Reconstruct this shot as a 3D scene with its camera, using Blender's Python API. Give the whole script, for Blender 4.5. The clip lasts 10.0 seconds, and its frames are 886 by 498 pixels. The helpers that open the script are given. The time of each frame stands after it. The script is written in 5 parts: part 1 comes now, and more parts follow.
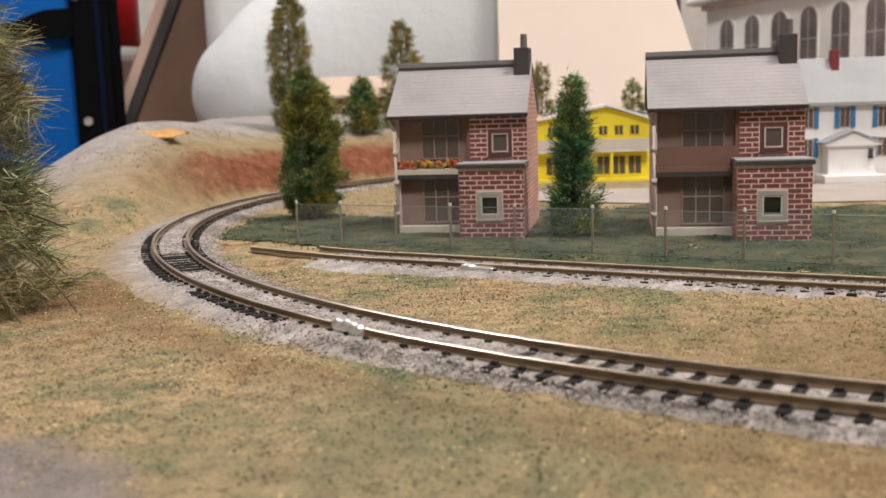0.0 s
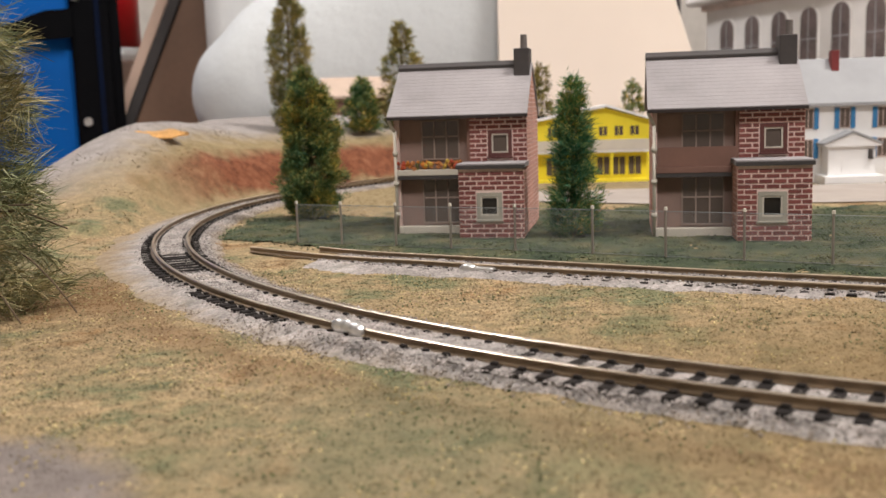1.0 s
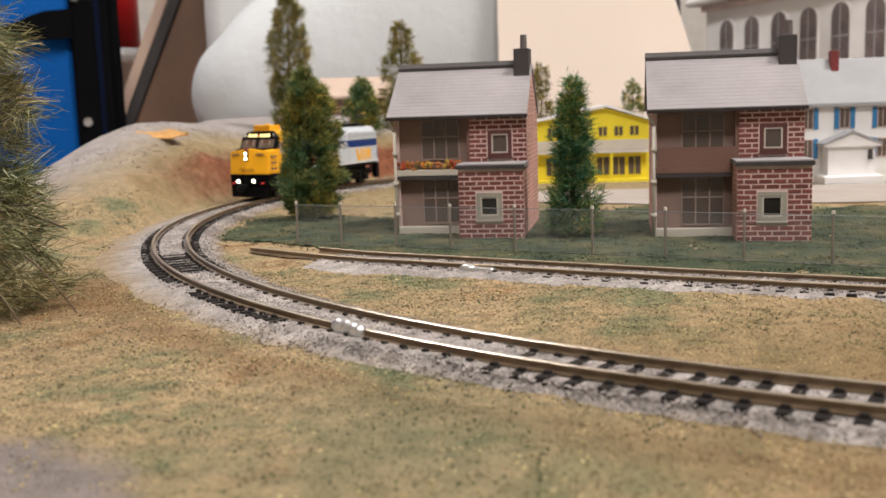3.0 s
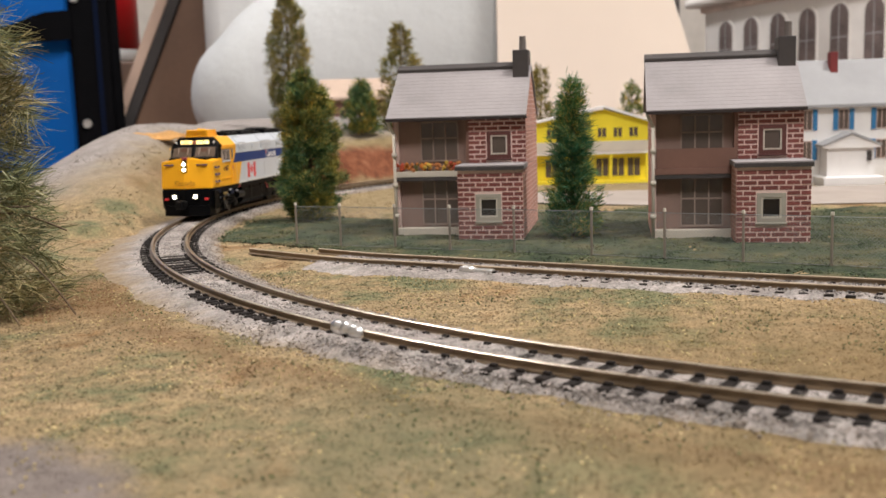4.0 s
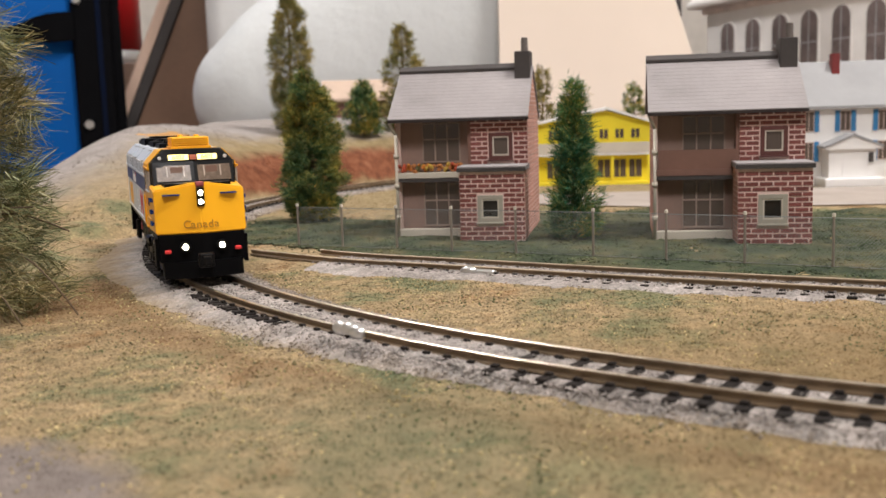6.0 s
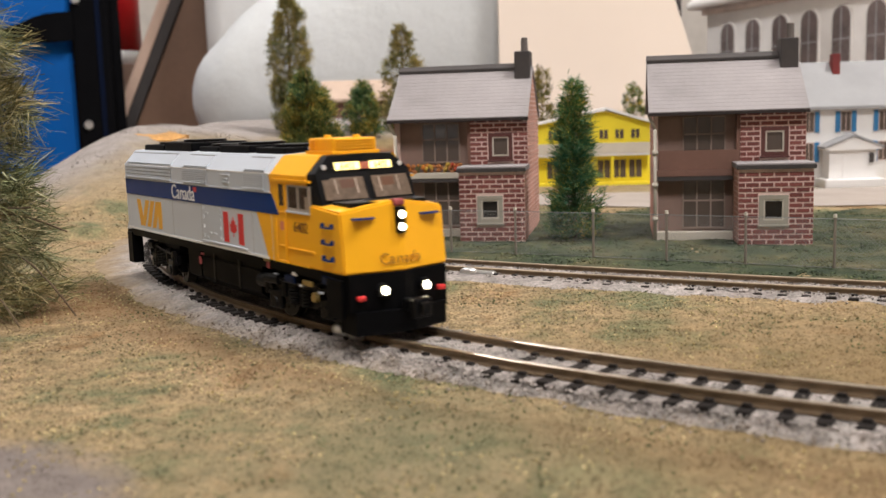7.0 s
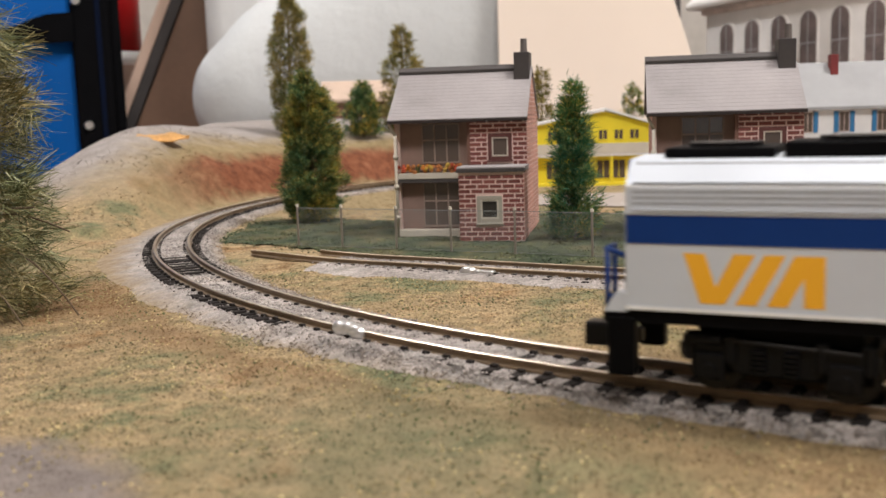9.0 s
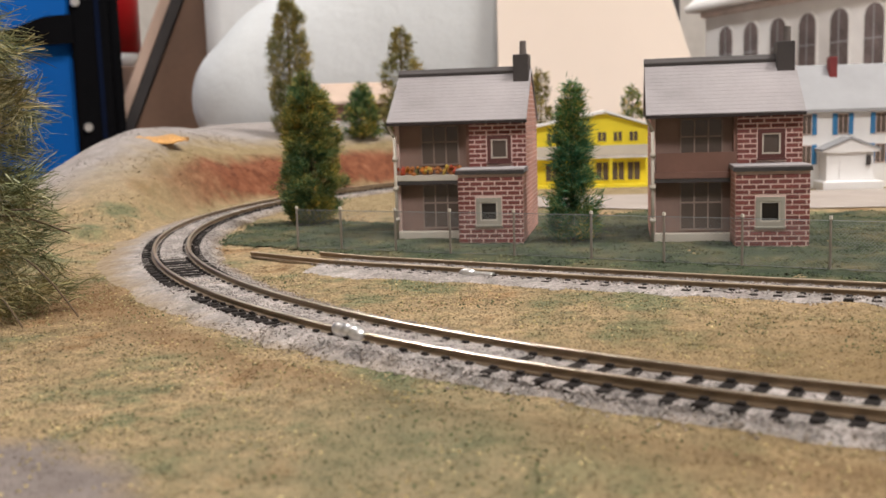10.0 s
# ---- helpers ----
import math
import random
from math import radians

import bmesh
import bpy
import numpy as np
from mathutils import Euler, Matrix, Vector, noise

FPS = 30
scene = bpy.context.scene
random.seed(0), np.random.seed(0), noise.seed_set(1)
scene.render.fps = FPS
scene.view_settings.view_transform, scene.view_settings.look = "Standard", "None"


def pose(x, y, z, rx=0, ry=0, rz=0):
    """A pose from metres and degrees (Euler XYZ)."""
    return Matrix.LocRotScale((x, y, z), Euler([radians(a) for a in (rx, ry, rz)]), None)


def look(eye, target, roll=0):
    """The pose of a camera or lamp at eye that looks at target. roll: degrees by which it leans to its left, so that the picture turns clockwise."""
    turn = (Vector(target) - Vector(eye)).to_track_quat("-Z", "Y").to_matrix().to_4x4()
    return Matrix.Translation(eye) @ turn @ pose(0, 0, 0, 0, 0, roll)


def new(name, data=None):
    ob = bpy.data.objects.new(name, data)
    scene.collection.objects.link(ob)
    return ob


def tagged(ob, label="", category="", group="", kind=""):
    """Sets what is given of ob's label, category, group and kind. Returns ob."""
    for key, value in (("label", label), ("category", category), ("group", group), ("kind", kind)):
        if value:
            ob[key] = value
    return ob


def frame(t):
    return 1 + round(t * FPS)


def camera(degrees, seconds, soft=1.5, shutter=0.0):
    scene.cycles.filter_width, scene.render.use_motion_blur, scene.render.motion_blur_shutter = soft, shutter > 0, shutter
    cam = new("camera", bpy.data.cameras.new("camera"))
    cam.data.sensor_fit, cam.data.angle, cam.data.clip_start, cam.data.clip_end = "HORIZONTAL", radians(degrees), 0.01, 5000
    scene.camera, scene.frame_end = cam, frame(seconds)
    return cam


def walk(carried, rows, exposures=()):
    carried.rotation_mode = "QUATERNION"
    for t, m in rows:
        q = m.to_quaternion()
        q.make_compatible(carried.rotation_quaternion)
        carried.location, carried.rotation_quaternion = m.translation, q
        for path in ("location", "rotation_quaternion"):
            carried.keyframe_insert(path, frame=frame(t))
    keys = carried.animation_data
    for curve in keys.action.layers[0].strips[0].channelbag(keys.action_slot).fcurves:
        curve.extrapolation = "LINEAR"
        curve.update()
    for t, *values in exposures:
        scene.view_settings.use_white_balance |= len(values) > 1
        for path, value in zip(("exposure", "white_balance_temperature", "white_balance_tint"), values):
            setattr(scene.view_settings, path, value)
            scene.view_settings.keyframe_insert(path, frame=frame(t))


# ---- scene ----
# 1 mm of the model railway is 0.001 here; rail tops lie at z = 0
MM = 0.001
CX, CY, RAD = 195.5, 361.0, 284.6      # centre and radius of the curved main line, mm
EYE_Z, TILT, LEAN = 0.03504, 7.764, -1.78

# ---------------------------------------------------------------- camera
cam = camera(48.3, 10.0, 1.5, 0.28)
cam.data.dof.use_dof = True
cam.data.dof.focus_distance = 0.225
cam.data.dof.aperture_fstop = 40.0


def held(dpitch, dyaw, droll, fwd):
    p, y = radians(TILT + dpitch), radians(dyaw)
    eye = Vector((0, fwd * MM, EYE_Z))
    way = Vector((math.sin(y) * math.cos(p), math.cos(y) * math.cos(p), -math.sin(p)))
    return look(eye, eye + way, LEAN + droll)


walk(cam, [
    (0.0, held(0.185, 0.041, -0.013, 0.45)), (0.5, held(0.155, 0.043, -0.014, 0.45)),
    (1.5, held(0.155, 0.043, -0.014, 0.45)), (2.5, held(0.149, 0.043, -0.014, 0.45)),
    (4.0, held(0.065, 0.1, -0.03, 0.42)), (4.5, held(0.009, 0.1, -0.02, 0.4)),
    (5.0, held(0.001, 0.09, -0.006, 0.4)), (5.5, held(0.0, 0.005, 0.0, 0.1)),
    (7.0, held(-0.025, 0.026, 0.03, 1.07)), (7.5, held(0.03, 0.09, 0.08, 3.3)),
    (8.0, held(0.08, 0.13, 0.05, 4.6)), (8.5, held(0.11, 0.095, -0.03, 4.1)),
    (9.0, held(-0.05, 0.035, 0.0, -0.5)), (9.5, held(-0.09, 0.05, 0.0, -0.7)),
    (10.0, held(-0.17, 0.083, 0.03, -0.8))], exposures=[(0.0, 0.0), (6.8, 0.0), (7.6, -0.05), (8.5, -0.06), (9.4, 0.0), (10.0, 0.0)])

# ---------------------------------------------------------------- light: a room lit by unseen ceiling lamps, the third one added
world = bpy.data.worlds.new("room_air")
world.use_nodes = True
world.node_tree.nodes["Background"].inputs[0].default_value = (1.0, 0.9, 0.8, 1)
world.node_tree.nodes["Background"].inputs[1].default_value = 0.05
scene.world = world


def lamp(name, at, target, sx, sy, watts, colour):
    d = bpy.data.lights.new(name, "AREA")
    d.shape, d.size, d.size_y, d.energy, d.color = "RECTANGLE", sx, sy, watts, colour
    ob = new(name, d)
    ob.matrix_world = look(at, target)
    return ob


lamp("unseen_lamp", (0.8, 0.12, 1.62), (0.5, 0.3, 0), 0.45, 0.3, 35, (1.0, 0.952, 0.92))
lamp("unseen_lamp", (0.05, -0.75, 1.62), (0.05, 0.3, 0), 0.9, 0.5, 43, (1.0, 0.965, 0.955))
# helper lamp with no known source: rail glint and a brighter white hall
lamp("unseen_lamp", (-0.95, 1.15, 1.62), (-0.4, 0.7, 0), 0.26, 0.26, 19, (1.0, 0.965, 0.955))


# ---------------------------------------------------------------- materials
def ramp(nt, fac, stops):
    n = nt.nodes.new("ShaderNodeValToRGB")
    el = n.color_ramp.elements
    while len(el) < len(stops):
        el.new(0.5)
    for e, (p, c) in zip(el, stops):
        e.position, e.color = p, (*c, 1)
    nt.links.new(fac, n.inputs[0])
    return n.outputs[0]


def noise_node(nt, scale, detail=4.0, rough=0.6, vec=None):
    n = nt.nodes.new("ShaderNodeTexNoise")
    n.inputs["Scale"].default_value, n.inputs["Detail"].default_value, n.inputs["Roughness"].default_value = scale, detail, rough
    if vec is None:
        vec = nt.nodes.new("ShaderNodeTexCoord").outputs["Object"]
    nt.links.new(vec, n.inputs["Vector"])
    return n.outputs["Fac"]


def mix(nt, fac, a, b, how="MIX"):
    n = nt.nodes.new("ShaderNodeMix")
    n.data_type, n.blend_type = "RGBA", how
    for sock, v in ((n.inputs[0], fac), (n.inputs[6], a), (n.inputs[7], b)):
        if isinstance(v, (int, float)):
            sock.default_value = v
        elif isinstance(v, tuple):
            sock.default_value = (*v, 1)
        else:
            nt.links.new(v, sock)
    return n.outputs[2]


def mat(name, colour, rough=0.6, metal=0.0, big=60.0, fine=900.0, vary=0.25, bump=0.15, depth=0.0001, second=None, each=0.0, glow=0.0, coat=0.0, spec=0.5):
    """A surface of a colour that drifts at a large and a fine scale, with a fine relief."""
    m = bpy.data.materials.new(name)
    m.use_nodes = True
    nt = m.node_tree
    b = nt.nodes["Principled BSDF"]
    a, c = noise_node(nt, big), noise_node(nt, fine, 6)
    dark = tuple(v * (1 - vary) for v in colour)
    light = second or tuple(min(1, v * (1 + vary)) for v in colour)
    col = ramp(nt, a, [(0.3, dark), (0.7, light)])
    col = mix(nt, 0.5 * min(1, vary * 2), col, ramp(nt, c, [(0.3, tuple(v * (1 - vary) for v in colour)), (0.7, tuple(min(1, v * (1 + vary)) for v in colour))]))
    if each:
        info = nt.nodes.new("ShaderNodeObjectInfo").outputs["Random"]
        col = mix(nt, 1.0, col, ramp(nt, info, [(0, (1 - each,) * 3), (1, (1, 1, 1))]), "MULTIPLY")
    nt.links.new(col, b.inputs["Base Color"])
    nt.links.new(ramp(nt, a, [(0.2, (max(0.02, rough - 0.08),) * 3), (0.8, (min(1, rough + 0.08),) * 3)]), b.inputs["Roughness"])
    b.inputs["Metallic"].default_value = metal
    b.inputs["Coat Weight"].default_value = coat
    b.inputs["Specular IOR Level"].default_value = spec
    if bump:
        n = nt.nodes.new("ShaderNodeBump")
        n.inputs["Strength"].default_value, n.inputs["Distance"].default_value = bump, depth
        nt.links.new(c, n.inputs["Height"])
        nt.links.new(n.outputs[0], b.inputs["Normal"])
    if glow:
        b.inputs["Emission Color"].default_value = (*colour, 1)
        b.inputs["Emission Strength"].default_value = glow
    return m


def soil_masks(m):
    """Bare red earth on the cutting, grey stone dust on the hill top and a grey path in the foreground."""
    nt = m.node_tree
    b = nt.nodes["Principled BSDF"]
    col = b.inputs["Base Color"].links[0].from_socket
    pos = nt.nodes.new("ShaderNodeTexCoord").outputs["Object"]
    sep = nt.nodes.new("ShaderNodeSeparateXYZ")
    nt.links.new(pos, sep.inputs[0])

    def calc(op, a, c):
        n = nt.nodes.new("ShaderNodeMath")
        n.operation = op
        for s, v in zip(n.inputs, (a, c)):
            if isinstance(v, (int, float)):
                s.default_value = v
            else:
                nt.links.new(v, s)
        return n.outputs[0]

    def away(x, y):
        dx, dy = calc("SUBTRACT", sep.outputs[0], x), calc("SUBTRACT", sep.outputs[1], y)
        return calc("SQRT", calc("ADD", calc("MULTIPLY", dx, dx), calc("MULTIPLY", dy, dy)), 0.0)
    blur = calc("MULTIPLY", calc("SUBTRACT", noise_node(nt, 45, 6, 0.7), 0.5), 0.05)
    r = calc("ADD", calc("SUBTRACT", away(CX * MM, CY * MM), RAD * MM), blur)
    up = ramp(nt, calc("MULTIPLY", sep.outputs[1], 1.0), [(0.375, (0, 0, 0)), (0.44, (1, 1, 1))])
    face = calc("ADD", calc("SUBTRACT", away(CX * MM, CY * MM), RAD * MM), calc("MULTIPLY", blur, 0.35))
    red = ramp(nt, calc("MULTIPLY", face, 10.0), [(0.24, (0, 0, 0)), (0.29, (1, 1, 1)), (0.40, (1, 1, 1)), (0.47, (0, 0, 0))])
    grey = ramp(nt, calc("MULTIPLY", r, 5.0), [(0.26, (0, 0, 0)), (0.40, (1, 1, 1))])
    f = noise_node(nt, 160, 6, 0.7)
    earth = ramp(nt, f, [(0.3, (0.085, 0.026, 0.012)), (0.55, (0.19, 0.068, 0.032)), (0.75, (0.31, 0.15, 0.085))])
    dust = ramp(nt, f, [(0.3, (0.22, 0.195, 0.18)), (0.7, (0.35, 0.315, 0.295))])
    tan = ramp(nt, f, [(0.3, (0.17, 0.125, 0.06)), (0.7, (0.31, 0.235, 0.13))])
    col = mix(nt, up, col, tan)
    cut = ramp(nt, calc("ADD", sep.outputs[1], blur), [(0.415, (0, 0, 0)), (0.47, (1, 1, 1))])
    col = mix(nt, mix(nt, 1.0, red, cut, "MULTIPLY"), col, earth)
    west = ramp(nt, calc("SUBTRACT", calc("MULTIPLY", blur, 0.5), sep.outputs[0]), [(0.122, (0, 0, 0)), (0.148, (1, 1, 1))])
    col = mix(nt, mix(nt, 1.0, west, up, "MULTIPLY"), col, dust)
    col = mix(nt, mix(nt, 1.0, grey, up, "MULTIPLY"), col, dust)
    ring = ramp(nt, calc("MULTIPLY", calc("ADD", calc("SUBTRACT", away(CX * MM, CY * MM), RAD * MM), calc("MULTIPLY", blur, 0.25)), 20.0), [(0.32, (0, 0, 0)), (0.40, (0.75, 0.75, 0.75)), (0.50, (0.55, 0.55, 0.55)), (0.62, (0, 0, 0))])
    near = ramp(nt, calc("MULTIPLY", sep.outputs[1], 1.0), [(0.2, (1, 1, 1)), (0.26, (0, 0, 0))])
    col = mix(nt, mix(nt, 1.0, ring, near, "MULTIPLY"), col, ramp(nt, f, [(0.3, (0.11, 0.062, 0.03)), (0.7, (0.25, 0.16, 0.08))]))
    moss = ramp(nt, calc("MULTIPLY", calc("ADD", away(-0.004, 0.108), calc("MULTIPLY", blur, 0.9)), 10.0), [(0.06, (0.7, 0.7, 0.7)), (0.42, (0, 0, 0))])
    col = mix(nt, moss, col, ramp(nt, f, [(0.3, (0.06, 0.08, 0.04)), (0.5, (0.13, 0.125, 0.068)), (0.7, (0.22, 0.18, 0.105))]))
    gold = ramp(nt, calc("MULTIPLY", calc("ADD", away(0.085, 0.12), calc("MULTIPLY", blur, 0.7)), 10.0), [(0.25, (0.85, 0.85, 0.85)), (0.85, (0, 0, 0))])
    col = mix(nt, gold, col, ramp(nt, f, [(0.3, (0.115, 0.075, 0.031)), (0.7, (0.22, 0.148, 0.068))]))
    path = calc("ADD", away(-0.064, 0.086), calc("MULTIPLY", blur, 0.35))
    col = mix(nt, ramp(nt, calc("MULTIPLY", path, 10.0), [(0.30, (1, 1, 1)), (0.36, (0, 0, 0))]), col, mix(nt, 1.0, dust, (0.63, 0.59, 0.565), "MULTIPLY"))
    rust = calc("ADD", away(-0.085, 0.215), calc("MULTIPLY", blur, 0.6))
    col = mix(nt, mix(nt, 0.6, (0, 0, 0), ramp(nt, calc("MULTIPLY", rust, 10.0), [(0.1, (1, 1, 1)), (0.36, (0, 0, 0))])), col, (0.17, 0.085, 0.032))
    nt.links.new(col, b.inputs["Base Color"])


def speckled(name, stops, rough=0.9, scale=90.0, fine=1500.0, bump=0.6, depth=0.0004, grain=0.35):
    """Scatter material: colours in patches, broken by grain; every island a little different."""
    m = bpy.data.materials.new(name)
    m.use_nodes = True
    nt = m.node_tree
    b = nt.nodes["Principled BSDF"]
    a = noise_node(nt, scale, 6, 0.65)
    f = noise_node(nt, fine, 8, 0.7)
    col = ramp(nt, a, stops)
    col = mix(nt, 1.0, col, ramp(nt, f, [(0.3, (1 - grain,) * 3), (0.7, (1 + grain * 0.6,) * 3)]), "MULTIPLY")
    col = mix(nt, 1.0, col, ramp(nt, noise_node(nt, 260, 5, 0.7), [(0.32, (0.6, 0.62, 0.6)), (0.66, (1.22, 1.2, 1.16))]), "MULTIPLY")
    isl = nt.nodes.new("ShaderNodeNewGeometry").outputs["Random Per Island"]
    col = mix(nt, 1.0, col, ramp(nt, isl, [(0, (0.5, 0.49, 0.48)), (1, (1.4, 1.4, 1.35))]), "MULTIPLY")
    nt.links.new(col, b.inputs["Base Color"])
    b.inputs["Roughness"].default_value = rough
    b.inputs["Specular IOR Level"].default_value = 0.25
    if bump:
        n = nt.nodes.new("ShaderNodeBump")
        n.inputs["Strength"].default_value, n.inputs["Distance"].default_value = bump, depth
        nt.links.new(f, n.inputs["Height"])
        nt.links.new(n.outputs[0], b.inputs["Normal"])
    return m


TURF = [(0.29, (0.085, 0.1, 0.052)), (0.40, (0.145, 0.135, 0.074)), (0.475, (0.232, 0.172, 0.098)), (0.56, (0.268, 0.197, 0.117)), (0.66, (0.185, 0.106, 0.049))]
M_TURF = speckled("tan_turf", TURF, scale=38, grain=0.6, bump=0.8)
M_TURFGRAIN = speckled("tan_turf_grain", TURF, scale=38, grain=0.3, bump=0)
for m in (M_TURF, M_TURFGRAIN):
    soil_masks(m)
LAWN = [(0.32, (0.042, 0.062, 0.038)), (0.47, (0.082, 0.104, 0.06)), (0.58, (0.14, 0.137, 0.075)), (0.7, (0.22, 0.18, 0.105))]
M_LAWN = speckled("green_turf", LAWN, scale=60, bump=0.8)
M_LAWNGRAIN = speckled("green_turf_grain", LAWN, scale=60, bump=0)
STONE = [(0.3, (0.24, 0.21, 0.205)), (0.6, (0.37, 0.335, 0.33)), (0.8, (0.31, 0.245, 0.20))]
M_BALLAST = speckled("grey_ballast", STONE, scale=50, grain=0.5)
M_STONES = speckled("grey_stones", STONE, scale=50, grain=0.3, bump=0)


def dusty_edges(m):
    """Tan turf dust lying in ragged patches on the shoulders of the main line's ballast."""
    nt = m.node_tree
    b = nt.nodes["Principled BSDF"]
    col = b.inputs["Base Color"].links[0].from_socket
    sep = nt.nodes.new("ShaderNodeSeparateXYZ")
    nt.links.new(nt.nodes.new("ShaderNodeTexCoord").outputs["Object"], sep.inputs[0])

    def calc(op, p, q):
        n = nt.nodes.new("ShaderNodeMath")
        n.operation = op
        for k, v in zip(n.inputs, (p, q)):
            if isinstance(v, (int, float)):
                k.default_value = v
            else:
                nt.links.new(v, k)
        return n.outputs[0]
    dx, dy = calc("SUBTRACT", sep.outputs[0], CX * MM), calc("SUBTRACT", sep.outputs[1], CY * MM)
    r = calc("SQRT", calc("ADD", calc("MULTIPLY", dx, dx), calc("MULTIPLY", dy, dy)), 0.0)
    r = calc("ABSOLUTE", calc("SUBTRACT", r, RAD * MM), 0.0)
    r = calc("ADD", r, calc("MULTIPLY", calc("SUBTRACT", noise_node(nt, 110, 8, 0.75), 0.5), 0.016))
    edge = ramp(nt, calc("MULTIPLY", r, 50.0), [(0.5, (0, 0, 0)), (0.86, (0.85, 0.85, 0.85))])
    dust = ramp(nt, noise_node(nt, 300, 6, 0.7), [(0.3, (0.17, 0.115, 0.06)), (0.7, (0.33, 0.25, 0.155))])
    nt.links.new(mix(nt, edge, col, dust), b.inputs["Base Color"])


M_BALLAST2 = speckled("siding_ballast", STONE, scale=50, grain=0.5)
M_STONES2 = speckled("siding_stones", STONE, scale=50, grain=0.3, bump=0)
for m in (M_BALLAST, M_STONES):
    dusty_edges(m)
M_RAILSIDE = mat("tarnished_rail", (0.215, 0.155, 0.098), 0.42, 0.6, vary=0.3)
M_RAILTOP = mat("worn_rail_head", (0.6, 0.53, 0.43), 0.33, 1.0, vary=0.15, bump=0.05)
M_RAILDULL = mat("rusty_rail_head", (0.36, 0.285, 0.2), 0.5, 0.5, big=120, vary=0.3)
M_TIE = mat("dark_sleeper", (0.018, 0.014, 0.012), 0.85, vary=0.4, each=0.4, spec=0.2)
M_SOLDER = mat("solder", (0.75, 0.75, 0.74), 0.3, 0.9, vary=0.12)
M_BRICK = mat("red_brick", (0.24, 0.072, 0.06), 0.85, vary=0.3, fine=1800, each=0.35)
M_MORTAR = mat("pink_mortar", (0.74, 0.56, 0.5), 0.9, vary=0.12)
M_SLATE = mat("grey_slate", (0.265, 0.242, 0.242), 0.8, big=45, vary=0.2, fine=900, bump=0.4)
M_DARK = mat("dark_trim", (0.045, 0.038, 0.036), 0.7)
M_EAVE = mat("dark_brown_eave", (0.022, 0.013, 0.011), 0.75)
M_CREAM = mat("cream_card", (0.55, 0.5, 0.42), 0.8, vary=0.12)
M_BROWN = mat("brown_card", (0.19, 0.10, 0.075), 0.85, vary=0.2)
M_TAUPE = mat("taupe_card", (0.25, 0.165, 0.135), 0.85, vary=0.2)
M_PANE = mat("dim_pane", (0.1, 0.076, 0.063), 0.15, vary=0.2, bump=0)
M_DARKPANE = mat("dark_pane", (0.018, 0.016, 0.014), 0.12, vary=0.2, bump=0)
M_DIMBAR = mat("dim_glazing_bar", (0.27, 0.2, 0.165), 0.8, vary=0.15)
M_WHITE = mat("white_paint", (0.78, 0.77, 0.75), 0.5, vary=0.06)
M_BARK = mat("brown_bark", (0.09, 0.06, 0.035), 0.9, vary=0.4)


# ---------------------------------------------------------------- mesh helpers (millimetres in, metres out)
def box(bm, x0, x1, y0, y1, z0, z1, bevel=0.0):
    vs = [bm.verts.new((x, y, z)) for z in (z0, z1) for x, y in ((x0, y0), (x1, y0), (x1, y1), (x0, y1))]
    fs = [bm.faces.new([vs[i] for i in q]) for q in ((3, 2, 1, 0), (4, 5, 6, 7), (0, 1, 5, 4), (1, 2, 6, 5), (2, 3, 7, 6), (3, 0, 4, 7))]
    if bevel:
        es = list({e for f in fs for e in f.edges})
        bmesh.ops.bevel(bm, geom=es, offset=bevel, segments=2, affect="EDGES", profile=0.5)
    return bm


def boxed(x0, x1, y0, y1, z0, z1, bevel=0.0):
    return box(bmesh.new(), x0, x1, y0, y1, z0, z1, bevel)


def tube(bm, a, b, r0, r1, n=10):
    a, b = Vector(a), Vector(b)
    q = (b - a).to_track_quat("Z", "Y")
    rings = []
    for p, r in ((a, r0), (b, r1)):
        rings.append([bm.verts.new(p + q @ Vector((r * math.cos(6.28319 * i / n), r * math.sin(6.28319 * i / n), 0))) for i in range(n)])
    for i in range(n):
        bm.faces.new((rings[0][i], rings[0][(i + 1) % n], rings[1][(i + 1) % n], rings[1][i]))
    bm.faces.new(rings[0][::-1])
    bm.faces.new(rings[1])
    return bm


def prism(bm, pts, axis, a, b):
    """A polygon in the two other axes, drawn out along axis from a to b."""
    def at(p, w):
        return {"x": (w, p[0], p[1]), "y": (p[0], w, p[1]), "z": (p[0], p[1], w)}[axis]
    lo = [bm.verts.new(at(p, a)) for p in pts]
    hi = [bm.verts.new(at(p, b)) for p in pts]
    k = len(pts)
    for i in range(k):
        bm.faces.new((lo[i], lo[(i + 1) % k], hi[(i + 1) % k], hi[i]))
    bm.faces.new(lo[::-1])
    bm.faces.new(hi)
    return bm


def sweep(bm, pts, r, n=10):
    """A round bar bent along points."""
    rings = []
    for i, p in enumerate(pts):
        d = Vector(pts[min(i + 1, len(pts) - 1)]) - Vector(pts[max(i - 1, 0)])
        q = d.to_track_quat("Z", "Y")
        rings.append([bm.verts.new(Vector(p) + q @ Vector((r * math.cos(6.28319 * k / n), r * math.sin(6.28319 * k / n), 0))) for k in range(n)])
    for a, b in zip(rings, rings[1:]):
        for k in range(n):
            bm.faces.new((a[k], a[(k + 1) % n], b[(k + 1) % n], b[k]))
    bm.faces.new(rings[0][::-1])
    bm.faces.new(rings[-1])
    return bm


